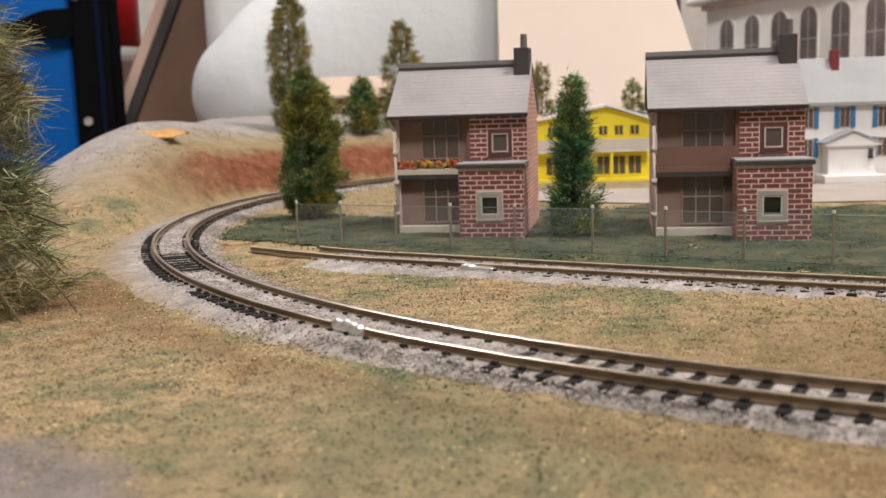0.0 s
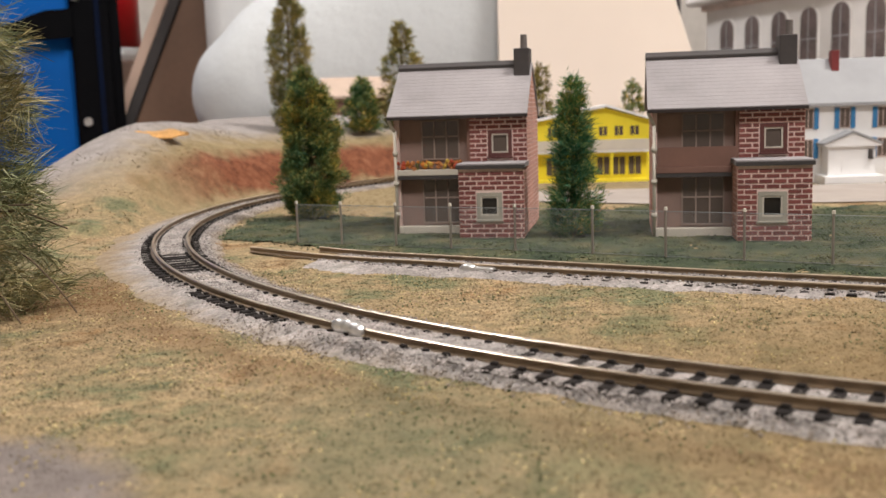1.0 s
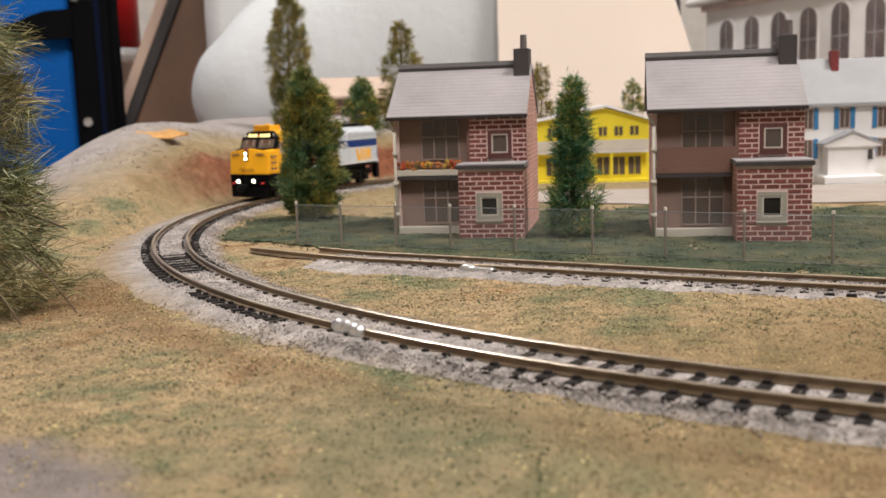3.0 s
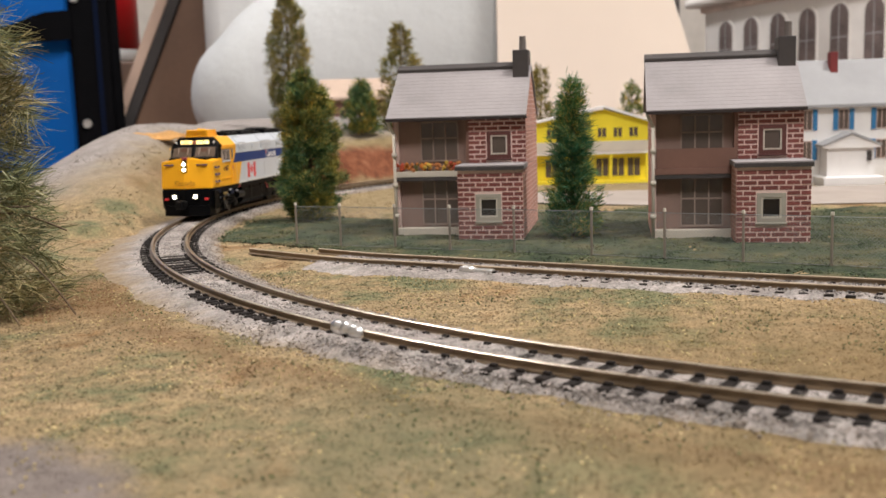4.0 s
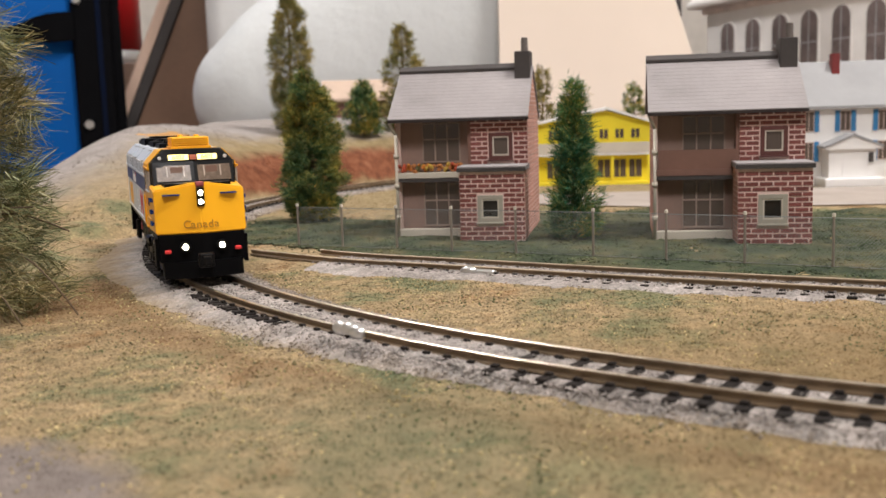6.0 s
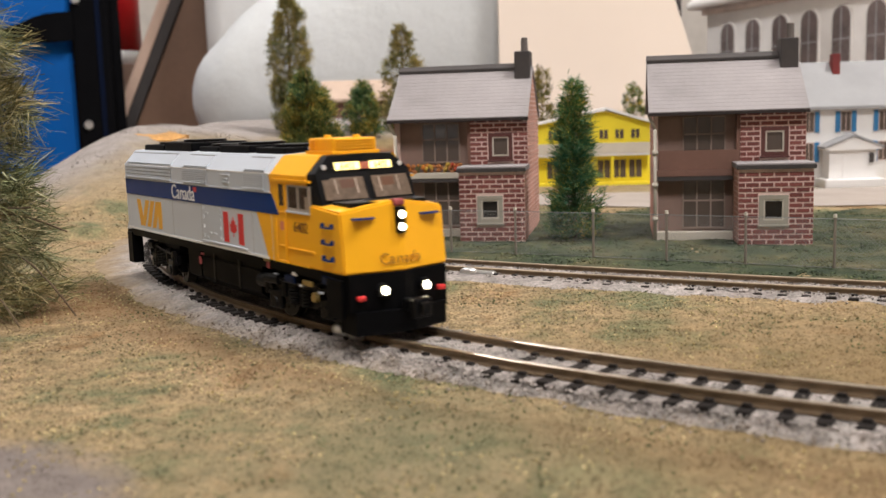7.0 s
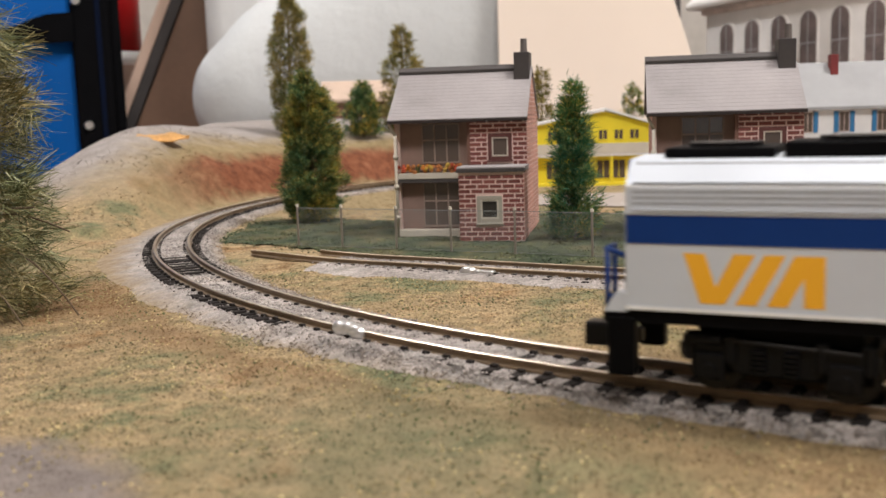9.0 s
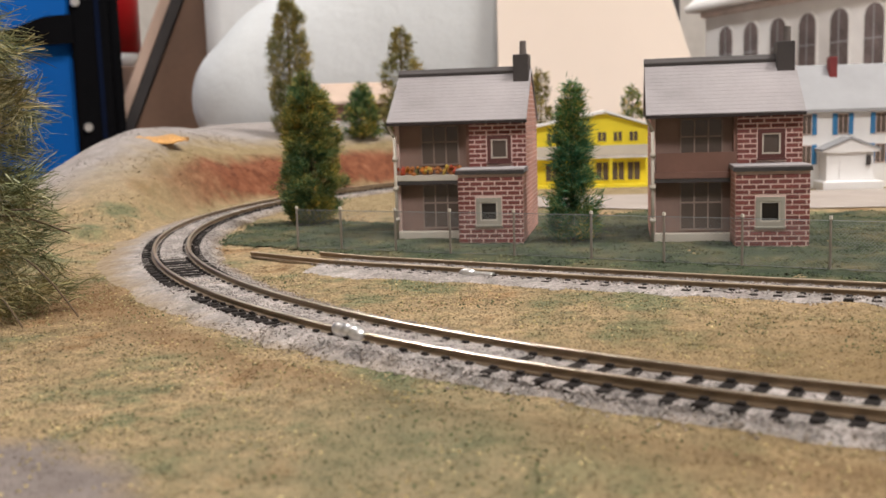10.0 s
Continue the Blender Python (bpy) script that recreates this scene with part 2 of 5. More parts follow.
def part(name, bm, material, parent=None, label="", smooth=False):
    bmesh.ops.recalc_face_normals(bm, faces=bm.faces)
    for v in bm.verts:
        v.co *= MM
    me = bpy.data.meshes.new(name)
    bm.to_mesh(me)
    bm.free()
    for m in material if isinstance(material, (list, tuple)) else [material]:
        me.materials.append(m)
    if smooth:
        me.shade_smooth()
    ob = new(name, me)
    ob.parent = parent
    return tagged(ob, label)


def raw(name, verts, faces, material, parent=None, label=""):
    me = bpy.data.meshes.new(name)
    me.from_pydata((np.asarray(verts) * MM).tolist(), [], faces)
    me.materials.append(material)
    ob = new(name, me)
    ob.parent = parent
    return tagged(ob, label)


def thing(name, m, label, category, group="", kind=""):
    ob = new(name)
    ob.empty_display_size = 0.01
    ob.matrix_world = m
    return tagged(ob, label, category, group, kind)


def put(x, y, z, rz=0.0):
    return pose(x * MM, y * MM, z * MM, 0, 0, rz)


def sstep(a, b, v):
    t = np.clip((v - a) / (b - a), 0, 1)
    return t * t * (3 - 2 * t)


# ---------------------------------------------------------------- ground
GROUND = -3.2
SIDING = [(-62, 281.5), (-53.3, 273.5), (-26.4, 250.5), (-3.4, 236.5), (38.1, 211.5), (83.3, 186.5), (130, 162), (180, 138)]


def siding_points(step=1.0):
    """The near rail of the siding as a smooth line, mm."""
    c = np.array(SIDING, float)
    out = []
    for i in range(1, len(c) - 2):
        for t in np.linspace(0, 1, 40, endpoint=False):
            p0, p1, p2, p3 = c[i - 1:i + 3]
            out.append(0.5 * (2 * p1 + (p2 - p0) * t + (2 * p0 - 5 * p1 + 4 * p2 - p3) * t * t + (3 * p1 - p0 - 3 * p2 + p3) * t ** 3))
    out = np.array(out)
    d = np.r_[0, np.cumsum(np.linalg.norm(np.diff(out, axis=0), axis=1))]
    q = np.arange(0, d[-1], step)
    return np.c_[np.interp(q, d, out[:, 0]), np.interp(q, d, out[:, 1])]


SID = siding_points()


def siding_gap(x, y):
    """Distance from the siding's centre line."""
    t = np.gradient(SID, axis=0)
    t /= np.linalg.norm(t, axis=1)[:, None]
    mid = SID + np.c_[-t[:, 1], t[:, 0]] * 4.9
    mid = mid[::6]
    return np.sqrt(((np.asarray(x)[..., None] - mid[:, 0]) ** 2 + (np.asarray(y)[..., None] - mid[:, 1]) ** 2).min(-1))


def lump(x, y, s, seed=0.0):
    return np.vectorize(lambda a, b: noise.noise(Vector((a / s, b / s, seed))))(x, y)


def height(x, y):
    """Ground height, mm: flat round the track, a hill outside the curve."""
    x, y = np.asarray(x, float), np.asarray(y, float)
    r = np.hypot(x - CX, y - CY) - RAD
    prof = np.interp(r, [0, 25, 29, 35, 45, 62, 95, 150, 400], [0, 0, 4, 13, 20.5, 26.5, 33.5, 38, 39])
    g = sstep(335, 470, y) * (1 - sstep(-10, 60, x))
    low = np.interp(r, [0, 30, 60, 120], [0, 0, 2.5, 5]) * sstep(200, 300, y) * (x < CX)
    knoll = 7 * np.exp(-((x + 150) / 40) ** 2 - ((y - 490) / 60) ** 2)
    side = sstep(-205, -140, x)
    z = GROUND + np.maximum((prof * g + knoll) * (0.25 + 0.75 * side), low)
    # broken lip where the hill's plaster ends beside the line
    lip = np.interp(y, [318, 322, 330, 338, 375, 450], [-150, -134, -124, -106, -111, -124]) - x + 5 * np.sin(y / 3.7 + x / 5.0) * 0.4
    z = z + 3.6 * sstep(0, 3.5, lip) * sstep(317, 322, y) * (1 - sstep(38, 72, r)) * (y < 520)
    # the siding lies on a low bank
    z = z + 1.0 * np.exp(-(siding_gap(x, y) / 11.0) ** 2) * (y < 320)
    # soft swell before the track
    z = z + 0.8 * np.exp(-((r - 26) / 7.0) ** 2) * (y < 200) * (x > -30)
    return z


def ground_sheet():
    xs = np.r_[np.linspace(-230, -110, 25), np.linspace(-106, 120, 114), np.linspace(128, 520, 40)]
    ys = np.r_[np.linspace(25, 90, 14), np.linspace(92, 340, 125), np.linspace(345, 560, 54), np.linspace(570, 860, 24)]
    X, Y = np.meshgrid(xs, ys)
    Z = height(X, Y)
    near = (Y < 420)
    Z = Z + (0.35 * lump(X, Y, 9) + 0.15 * lump(X, Y, 3, 5.0)) * near + 0.9 * lump(X, Y, 22, 9.0) * (Z > GROUND + 3)
    n, m = X.shape
    v = np.c_[X.ravel(), Y.ravel(), Z.ravel()]
    f = [(j * m + i, j * m + i + 1, (j + 1) * m + i + 1, (j + 1) * m + i) for j in range(n - 1) for i in range(m - 1)]
    ob = raw("ground", v, f, M_TURF)
    tagged(ob, "tan and green scatter turf over the layout base", "ground", kind="structure")
    ob.data.shade_smooth()
    return ob


ground_sheet()

# the base board, the table and the room
part_board = part("layout_board", boxed(-228, 518, 27, 858, -24, -9), mat("raw_board", (0.35, 0.24, 0.14), 0.8))
tagged(part_board, "plain wooden board under the layout", "board", kind="structure")
M_TABLE = mat("table_wood", (0.16, 0.10, 0.07), 0.5, big=8, fine=120)
table = thing("table", put(0, 0, 0), "plain brown wooden table carrying the layout", "table")
part("tabletop", boxed(-900, 800, -250, 1500, -60, -24.4, 3), M_TABLE, table)
for lx0 in (-860, 700):
    for ly0 in (-210, 1400):
        part("leg", boxed(lx0, lx0 + 60, ly0, ly0 + 60, -930, -60.2, 4), M_TABLE, table)
M_WALL = mat("room_wall", (0.66, 0.62, 0.57), 0.9, big=2, fine=40)
tagged(part("floor", boxed(-2300, 2300, -2300, 2300, -980, -930), mat("room_floor", (0.22, 0.15, 0.1), 0.6, big=3, fine=30)), "brown room floor", "floor", kind="structure")
tagged(part("ceiling", boxed(-2300, 2300, -2300, 2300, 1650, 1700), mat("ceiling_paint", (0.8, 0.76, 0.7), 0.9, big=3, fine=30)), "off-white room ceiling", "ceiling", kind="structure")
for nm, b in (("wall_north", (-2300, 2300, 2300, 2350)), ("wall_south", (-2300, 2300, -2350, -2300)), ("wall_east", (2300, 2350, -2300, 2300)), ("wall_west", (-2350, -2300, -2300, 2300))):
    tagged(part(nm, boxed(*b, -930, 1650), M_WALL), "warm beige painted room wall", "wall", kind="structure")

# ---------------------------------------------------------------- track
RAIL_PROFILE = [(-0.8, -1.5), (0.8, -1.5), (0.75, -1.3), (0.22, -1.12), (0.22, -0.62), (0.4, -0.45), (0.4, -0.11), (0.25, 0.0), (-0.25, 0.0), (-0.4, -0.11), (-0.4, -0.45), (-0.22, -0.62), (-0.22, -1.12), (-0.75, -1.3)]


def rail(path, parent, head):
    """A rail along a line of points in mm, with a worn bright head."""
    path = np.asarray(path, float)
    t = np.gradient(path, axis=0)
    t /= np.linalg.norm(t, axis=1)[:, None]
    nrm = np.c_[-t[:, 1], t[:, 0]]
    k = len(RAIL_PROFILE)
    bm = bmesh.new()
    rows = [[bm.verts.new((p[0] + n[0] * a, p[1] + n[1] * a, z)) for a, z in RAIL_PROFILE] for p, n in zip(path, nrm)]
    for r0, r1 in zip(rows, rows[1:]):
        for i in range(k):
            f = bm.faces.new((r0[i], r0[(i + 1) % k], r1[(i + 1) % k], r1[i]))
            f.material_index = 1 if i in (6, 7, 8) else 0
    bm.faces.new(rows[0])
    bm.faces.new(rows[-1][::-1])
    return part("rail", bm, [M_RAILSIDE, head], parent)


def arc(r, a0, a1, step=2.5):
    a = np.arange(a0, a1, step / r)
    return np.c_[CX + r * np.cos(a), CY + r * np.sin(a)]


SLEEPER_GAP = 4.5
# stretches of the curve (angles) where old sleeper ends stand close together, clear of the ballast
CLOSE = ((3.495, 3.635), (3.69, 3.835))


def sleepers(path, parent, rng, close=()):
    """Sleepers with rail chairs across a line; close: angle stretches laid at half the gap."""
    path = np.asarray(path, float)
    d = np.r_[0, np.cumsum(np.linalg.norm(np.diff(path, axis=0), axis=1))]
    t = np.gradient(path, axis=0)

    def shaped(half, inner):
        bm = bmesh.new()
        box(bm, -half if inner else 6.2, half, -0.95 if inner else -0.55, 0.95 if inner else 0.55, -3.2, -1.42, 0.2)
        for sy in (-1, 1) if inner else ():
            for sx in (-1, 1):
                box(bm, sy * 4.85 + sx * 1.3 - 0.4, sy * 4.85 + sx * 1.3 + 0.4, -0.6, 0.6, -1.47, -0.95, 0.12)
        return bm
    first = part("sleeper", shaped(8.3, True), M_TIE, parent)
    stub = part("sleeper_end", shaped(8.6, False), M_TIE, parent) if close else None
    used = {}
    s, i = 2.0, 0
    while s < d[-1] - 2:
        x, y = np.interp(s, d, path[:, 0]), np.interp(s, d, path[:, 1])
        a = math.degrees(math.atan2(np.interp(s, d, t[:, 1]), np.interp(s, d, t[:, 0])))
        ob = first if i == 0 else new("sleeper", first.data)
        ob.parent = parent
        ob.matrix_basis = put(x, y, rng.uniform(-0.15, 0.1), a + 90 + rng.uniform(-2.5, 2.5))
        turn = math.atan2(y - CY, x - CX) % 6.28319
        if any(lo < turn < hi for lo, hi in close):
            half = s + SLEEPER_GAP / 2
            x, y = np.interp(half, d, path[:, 0]), np.interp(half, d, path[:, 1])
            ob = stub if used.setdefault("stub", 0) == 0 else new("sleeper_end", stub.data)
            used["stub"] = 1
            ob.parent = parent
            ob.matrix_basis = put(x, y, rng.uniform(-0.1, 0.15), a + 270 + rng.uniform(-5, 5))
        s += SLEEPER_GAP
        i += 1


def bed_height(x, y, c, width):
    """Top of the ballast across the line; here and there it drowns the sleepers."""
    z = -1.8
    turn = math.atan2(y - CY, x - CX) % 6.28319
    inside = abs(c) * width < 4.4
    if width > 12 and turn < 4.0:
        if inside and not 3.47 < turn < 3.60:
            z += 0.5
        elif not inside and abs(c) < 0.7 and turn > 3.635 and not 3.69 < turn < 3.835:
            z += 0.38
    elif inside:
        z += 0.2
    return z - 1.5 * max(0.0, min(abs(c), 1.06) - 0.6) / 0.4


def ballast(path, width, count, rng, nm, label, bed_mat, stone_mat):
    """A grey bed along a line and loose stones on it."""
    path = np.asarray(path, float)
    t = np.gradient(path, axis=0)
    t /= np.linalg.norm(t, axis=1)[:, None]
    nrm = np.c_[-t[:, 1], t[:, 0]]
    verts, faces = [], []
    cols = np.linspace(-1, 1, 15)
    for p, n in zip(path, nrm):
        for c in cols:
            w = width * (1 - (0.24 * float(1 - sstep(130, 190, p[1])) if c < -0.6 and width > 12 else 0)) * (1 + (0.38 * float(sstep(190, 270, p[1])) if c < -0.6 else 0)) * (1 + 0.14 * noise.noise(Vector((p[0] / 9, p[1] / 9, 3 + (c > 0)))) * (abs(c) > 0.7))
            z = bed_height(p[0], p[1], c, width) + 0.3 * noise.noise(Vector((p[0] / 2.5 + c * 9, p[1] / 2.5, 1)))
            verts.append((p[0] + n[0] * c * w, p[1] + n[1] * c * w, z))
    m = len(cols)
    for j in range(len(path) - 1):
        for i in range(m - 1):
            faces.append((j * m + i, j * m + i + 1, (j + 1) * m + i + 1, (j + 1) * m + i))
    bed = raw(nm, verts, faces, bed_mat)
    bed.data.shade_smooth()
    tagged(bed, label, "ballast", kind="structure")
    j = rng.randint(0, len(path), count)
    c = np.where(rng.uniform(0, 1, count) < 0.75, rng.uniform(-1.0, 1.0, count), rng.normal(0, 0.95, count))
    c = np.where((c < -0.6) & (path[j, 1] > 190), c * 1.3, c)
    c = np.where((c < -0.6) & (path[j, 1] < 165) & (width > 12), c * 0.8, c)
    pos = path[j] + nrm[j] * (c * width)[:, None] + rng.normal(0, 0.8, (count, 2))
    z = np.array([bed_height(p[0], p[1], k, width) for p, k in zip(path[j], c)])
    pebbles("ballast_stones", np.c_[pos, z], 0.13, 0.38, stone_mat, rng, bed)


def pebbles(name, pos, s0, s1, material, rng, parent=None, flat=0.8, label=""):
    """Small angular grains, eight faces each, as one mesh."""
    n = len(pos)
    base = np.array([(1, 0, 0), (-1, 0, 0), (0, 1, 0), (0, -1, 0), (0, 0, 1), (0, 0, -1)], float)
    tri = np.array([(0, 2, 4), (2, 1, 4), (1, 3, 4), (3, 0, 4), (2, 0, 5), (1, 2, 5), (3, 1, 5), (0, 3, 5)])
    s = rng.uniform(s0, s1, (n, 1, 1))
    v = base[None] * s * rng.uniform(0.6, 1.3, (n, 6, 1))
    a = rng.uniform(0, 6.283, n)
    ca, sa = np.cos(a)[:, None], np.sin(a)[:, None]
    tilt = rng.uniform(-0.9, 0.9, n)[:, None]
    x, y, z = v[..., 0], v[..., 1], v[..., 2]
    y, z = y * np.cos(tilt) - z * np.sin(tilt), y * np.sin(tilt) + z * np.cos(tilt)
    v = np.stack([x * ca - y * sa, x * sa + y * ca, z * flat], -1) + pos[:, None, :]
    f = (tri[None] + np.arange(n)[:, None, None] * 6).reshape(-1, 3)
    ob = raw(name, v.reshape(-1, 3), f.tolist(), material, parent, label)
    return tagged(ob, kind="stuff")


rng = np.random.RandomState(4)
A0, A1 = math.pi - 1.75, math.pi + 1.9
main_line = thing("railway_track", put(0, 0, 0), "curved model railway track with brown rails on dark sleepers", "railway track")
rail(arc(RAD + 4.85, A0, A1), main_line, M_RAILTOP)
rail(arc(RAD - 4.85, A0, A1), main_line, M_RAILTOP)
sleepers(arc(RAD, A0, A1), main_line, random.Random(2), CLOSE)
for k, (a, r) in enumerate(((3.893, RAD + 4.85), )):
    bm = bmesh.new()
    for dx in (-2.0, 0.4, 2.3):
        bmesh.ops.create_icosphere(bm, subdivisions=2, radius=1.75, matrix=Matrix.Translation((dx, -0.3, -0.5 + 0.15 * math.sin(dx * 5))) @ Matrix.Diagonal((1.25, 0.75, 0.85, 1)))
    j = part("solder_joint", bm, M_SOLDER, main_line, "bright solder lump joining two rails", True)
    j.matrix_basis = put(CX + r * math.cos(a), CY + r * math.sin(a), 0, math.degrees(a) + 90)
ballast(arc(RAD, A0, A1, 2.0), 14.5, 80000, rng, "ballast", "grey stone ballast round the main line", M_BALLAST, M_STONES)

t = np.gradient(SID, axis=0)
t /= np.linalg.norm(t, axis=1)[:, None]
SN = np.c_[-t[:, 1], t[:, 0]]
siding = thing("railway_track", put(0, 0, -0.55), "short siding track with brown rails, ending in the grass", "railway track")
rail(SID[::3], siding, M_RAILDULL)
rail((SID + SN * 9.7)[18::3], siding, M_RAILDULL)
sleepers((SID + SN * 4.85)[34:], siding, random.Random(3))
bm = bmesh.new()
box(bm, -4.6, 4.6, -1.3, 1.3, -2.2, -0.5, 0.5)
bmesh.ops.create_icosphere(bm, subdivisions=2, radius=1.5, matrix=Matrix.Translation((-2, -1, -0.8)) @ Matrix.Diagonal((1.5, 0.8, 0.7, 1)))
j = part("solder_joint", bm, M_SOLDER, siding, "grey metal joining plate on the rail", True)
k = int(np.argmin(np.abs(SID[:, 0] - 8.0)))
j.matrix_basis = put(SID[k, 0], SID[k, 1] - 0.6, 0, math.degrees(math.atan2(t[k, 1], t[k, 0])))
ballast((SID + SN * 4.0)[30::2], 10.5, 16000, rng, "siding_ballast", "grey stone ballast beside the siding", M_BALLAST2, M_STONES2)


# ---------------------------------------------------------------- loose scatter on the ground
def scatter(n, x0, x1, y0, y1, keep, s0, s1, material, name, label, lift=0.0):
    x, y = rng.uniform(x0, x1, n), rng.uniform(y0, y1, n)
    k = keep(x, y)
    x, y = x[k], y[k]
    z = height(x, y) + 0.35 * lump(x, y, 9) * (y < 420) + lift
    return tagged(pebbles(name, np.c_[x, y, z], s0, s1, material, rng), label, "turf")


def off_track(x, y):
    return (np.abs(np.hypot(x - CX, y - CY) - RAD) > 11.0) & (siding_gap(x, y) > 9.0) & (np.abs(x) < 0.52 * y + 12)


def lawn_zone(x, y):
    """The grass behind the siding, round the houses."""
    k = np.hypot(x - CX, y - CY) < RAD - 14
    line = np.interp(x, SID[:, 0], SID[:, 1]) + 17 + 2 * np.sin(x / 7.0)
    line = line + 5 * lump(x, y, 7, 11.0) + 0.35 * np.clip(-20 - x, 0, 60)
    return k & (y > line) & (y < 372 + 10 * np.sin(x / 11.0) - np.clip(x - 70, 0, 90) * 0.35) & (x > -72) & (x < 190)


lx, ly = np.meshgrid(np.arange(-76, 192, 2.0), np.arange(140, 400, 2.0))
lk = lawn_zone(lx, ly)
lz = height(lx, ly) + 0.4 + 0.4 * lump(lx, ly, 8) + 0.3 * lump(lx, ly, 3, 4.0)
idx = -np.ones(lx.shape, int)
idx[lk] = np.arange(lk.sum())
faces = [(idx[j, i], idx[j, i + 1], idx[j + 1, i + 1], idx[j + 1, i]) for j in range(lx.shape[0] - 1) for i in range(lx.shape[1] - 1) if lk[j, i] and lk[j, i + 1] and lk[j + 1, i + 1] and lk[j + 1, i]]
lawn = raw("lawn", np.c_[lx[lk], ly[lk], lz[lk]], faces, M_LAWN)
tagged(lawn, "dark green scatter lawn round the brick houses", "lawn", kind="structure")
lawn.data.shade_smooth()
scatter(30000, -75, 190, 190, 390, lambda x, y: lawn_zone(x, y) & (np.abs(x) < 0.5 * y + 12), 0.15, 0.55, M_LAWNGRAIN, "lawn_scatter", "dark green foam scatter on the lawn", 0.4)
scatter(16000, -85, 195, 180, 400, lambda x, y: lawn_zone(x + rng.normal(0, 4.5, x.shape), y + rng.normal(0, 4.5, x.shape)) & (siding_gap(x, y) > 7) & (np.hypot(x - CX, y - CY) < RAD - 9), 0.12, 0.45, M_LAWNGRAIN, "lawn_scatter", "thin green scatter at the lawn edge", 0.15)
scatter(80000, -100, 110, 70, 260, lambda x, y: off_track(x, y) & ~lawn_zone(x, y), 0.08, 0.28, M_TURFGRAIN, "turf_scatter", "tan and green ground foam scatter")
scatter(9000, -160, 60, 260, 560, lambda x, y: off_track(x, y) & ~lawn_zone(x, y), 0.2, 0.55, M_TURFGRAIN, "turf_scatter", "tan ground foam scatter by the hill")

M_STRAWFLECK = speckled("straw_fleck", [(0.35, (0.34, 0.27, 0.13)), (0.6, (0.46, 0.38, 0.22))], bump=0)
M_MOSSFLECK = speckled("moss_fleck", [(0.35, (0.065, 0.085, 0.04)), (0.6, (0.13, 0.145, 0.07))], bump=0)
scatter(12000, -100, 110, 75, 250, lambda x, y: off_track(x, y) & ~lawn_zone(x, y) & (lump(x, y, 14, 2.0) > -0.05), 0.1, 0.34, M_STRAWFLECK, "straw_flecks", "pale straw flecks strewn on the turf", 0.12)
scatter(9000, -100, 110, 75, 250, lambda x, y: off_track(x, y) & ~lawn_zone(x, y) & ((lump(x, y, 16, 7.0) > 0.14) | (np.hypot(x + 4, y - 108) < 18 + 14 * lump(x, y, 10, 3.0))) & (np.hypot(x + 64, y - 86) > 38), 0.08, 0.3, M_MOSSFLECK, "moss_flecks", "dark green foam flecks strewn on the turf", 0.12)


# ---------------------------------------------------------------- brick houses
def bricks(parent, u0, u1, y, z0, z1, holes, seed, material=None):
    """Courses of bricks as single pieces on a wall face at depth y, leaving holes (u0, u1, z0, z1)."""
    rnd = random.Random(seed)
    meshes = {}
    ch, mort, bl = 1.42, 0.42, 3.75
    row, z = 0, z0 + 0.3
    while z + ch - mort <= z1:
        u = u0 - (bl / 2 if row % 2 else 0)
        while u < u1:
            a, b = max(u, u0), min(u + bl - mort, u1)
            spans = [(a, b)]
            for h in holes:
                if h[2] < z + ch and h[3] > z:
                    nxt = []
                    for s in spans:
                        nxt += [q for q in ((s[0], min(s[1], h[0])), (max(s[0], h[1]), s[1])) if q[1] - q[0] > 0.45]
                    spans = nxt
            for a2, b2 in spans:
                if b2 - a2 < 0.45:
                    continue
                w = round(b2 - a2, 1)
                if w not in meshes:
                    first = part("brick", boxed(0, w, -0.14, 0.1, 0, ch - mort, 0), material or M_BRICK, parent)
                    meshes[w] = first.data
                    ob = first
                else:
                    ob = new("brick", meshes[w])
                    ob.parent = parent
                ob.matrix_basis = put(a2, y + rnd.uniform(-0.04, 0.04), z)
            u += bl
        z += ch
        row += 1


def window(parent, u0, u1, z0, z1, y, surround, frame_mat, glass, nm="window"):
    """A small window: surround, inner frame, pane and sill."""
    def ring(a0, a1, b0, b1, w, ya, yb):
        bm = bmesh.new()
        box(bm, a0, a1, ya, yb, b0, b0 + w)
        box(bm, a0, a1, ya, yb, b1 - w, b1)
        box(bm, a0, a0 + w, ya, yb, b0 + w, b1 - w)
        box(bm, a1 - w, a1, ya, yb, b0 + w, b1 - w)
        return bm
    win = part(nm, ring(u0, u1, z0, z1, 1.15, y - 0.35, y - 0.01), surround, parent)
    part("frame", ring(u0 + 1.15, u1 - 1.15, z0 + 1.15, z1 - 1.15, 0.45, y - 0.15, y + 0.7), frame_mat, win)
    part("pane", boxed(u0 + 1.3, u1 - 1.3, y + 0.45, y + 0.6, z0 + 1.3, z1 - 1.3), glass, win)
    part("sill", boxed(u0 - 0.3, u1 + 0.3, y - 0.8, y + 0.3, z0 - 0.55, z0 - 0.02, 0.12), surround, win)
    return win


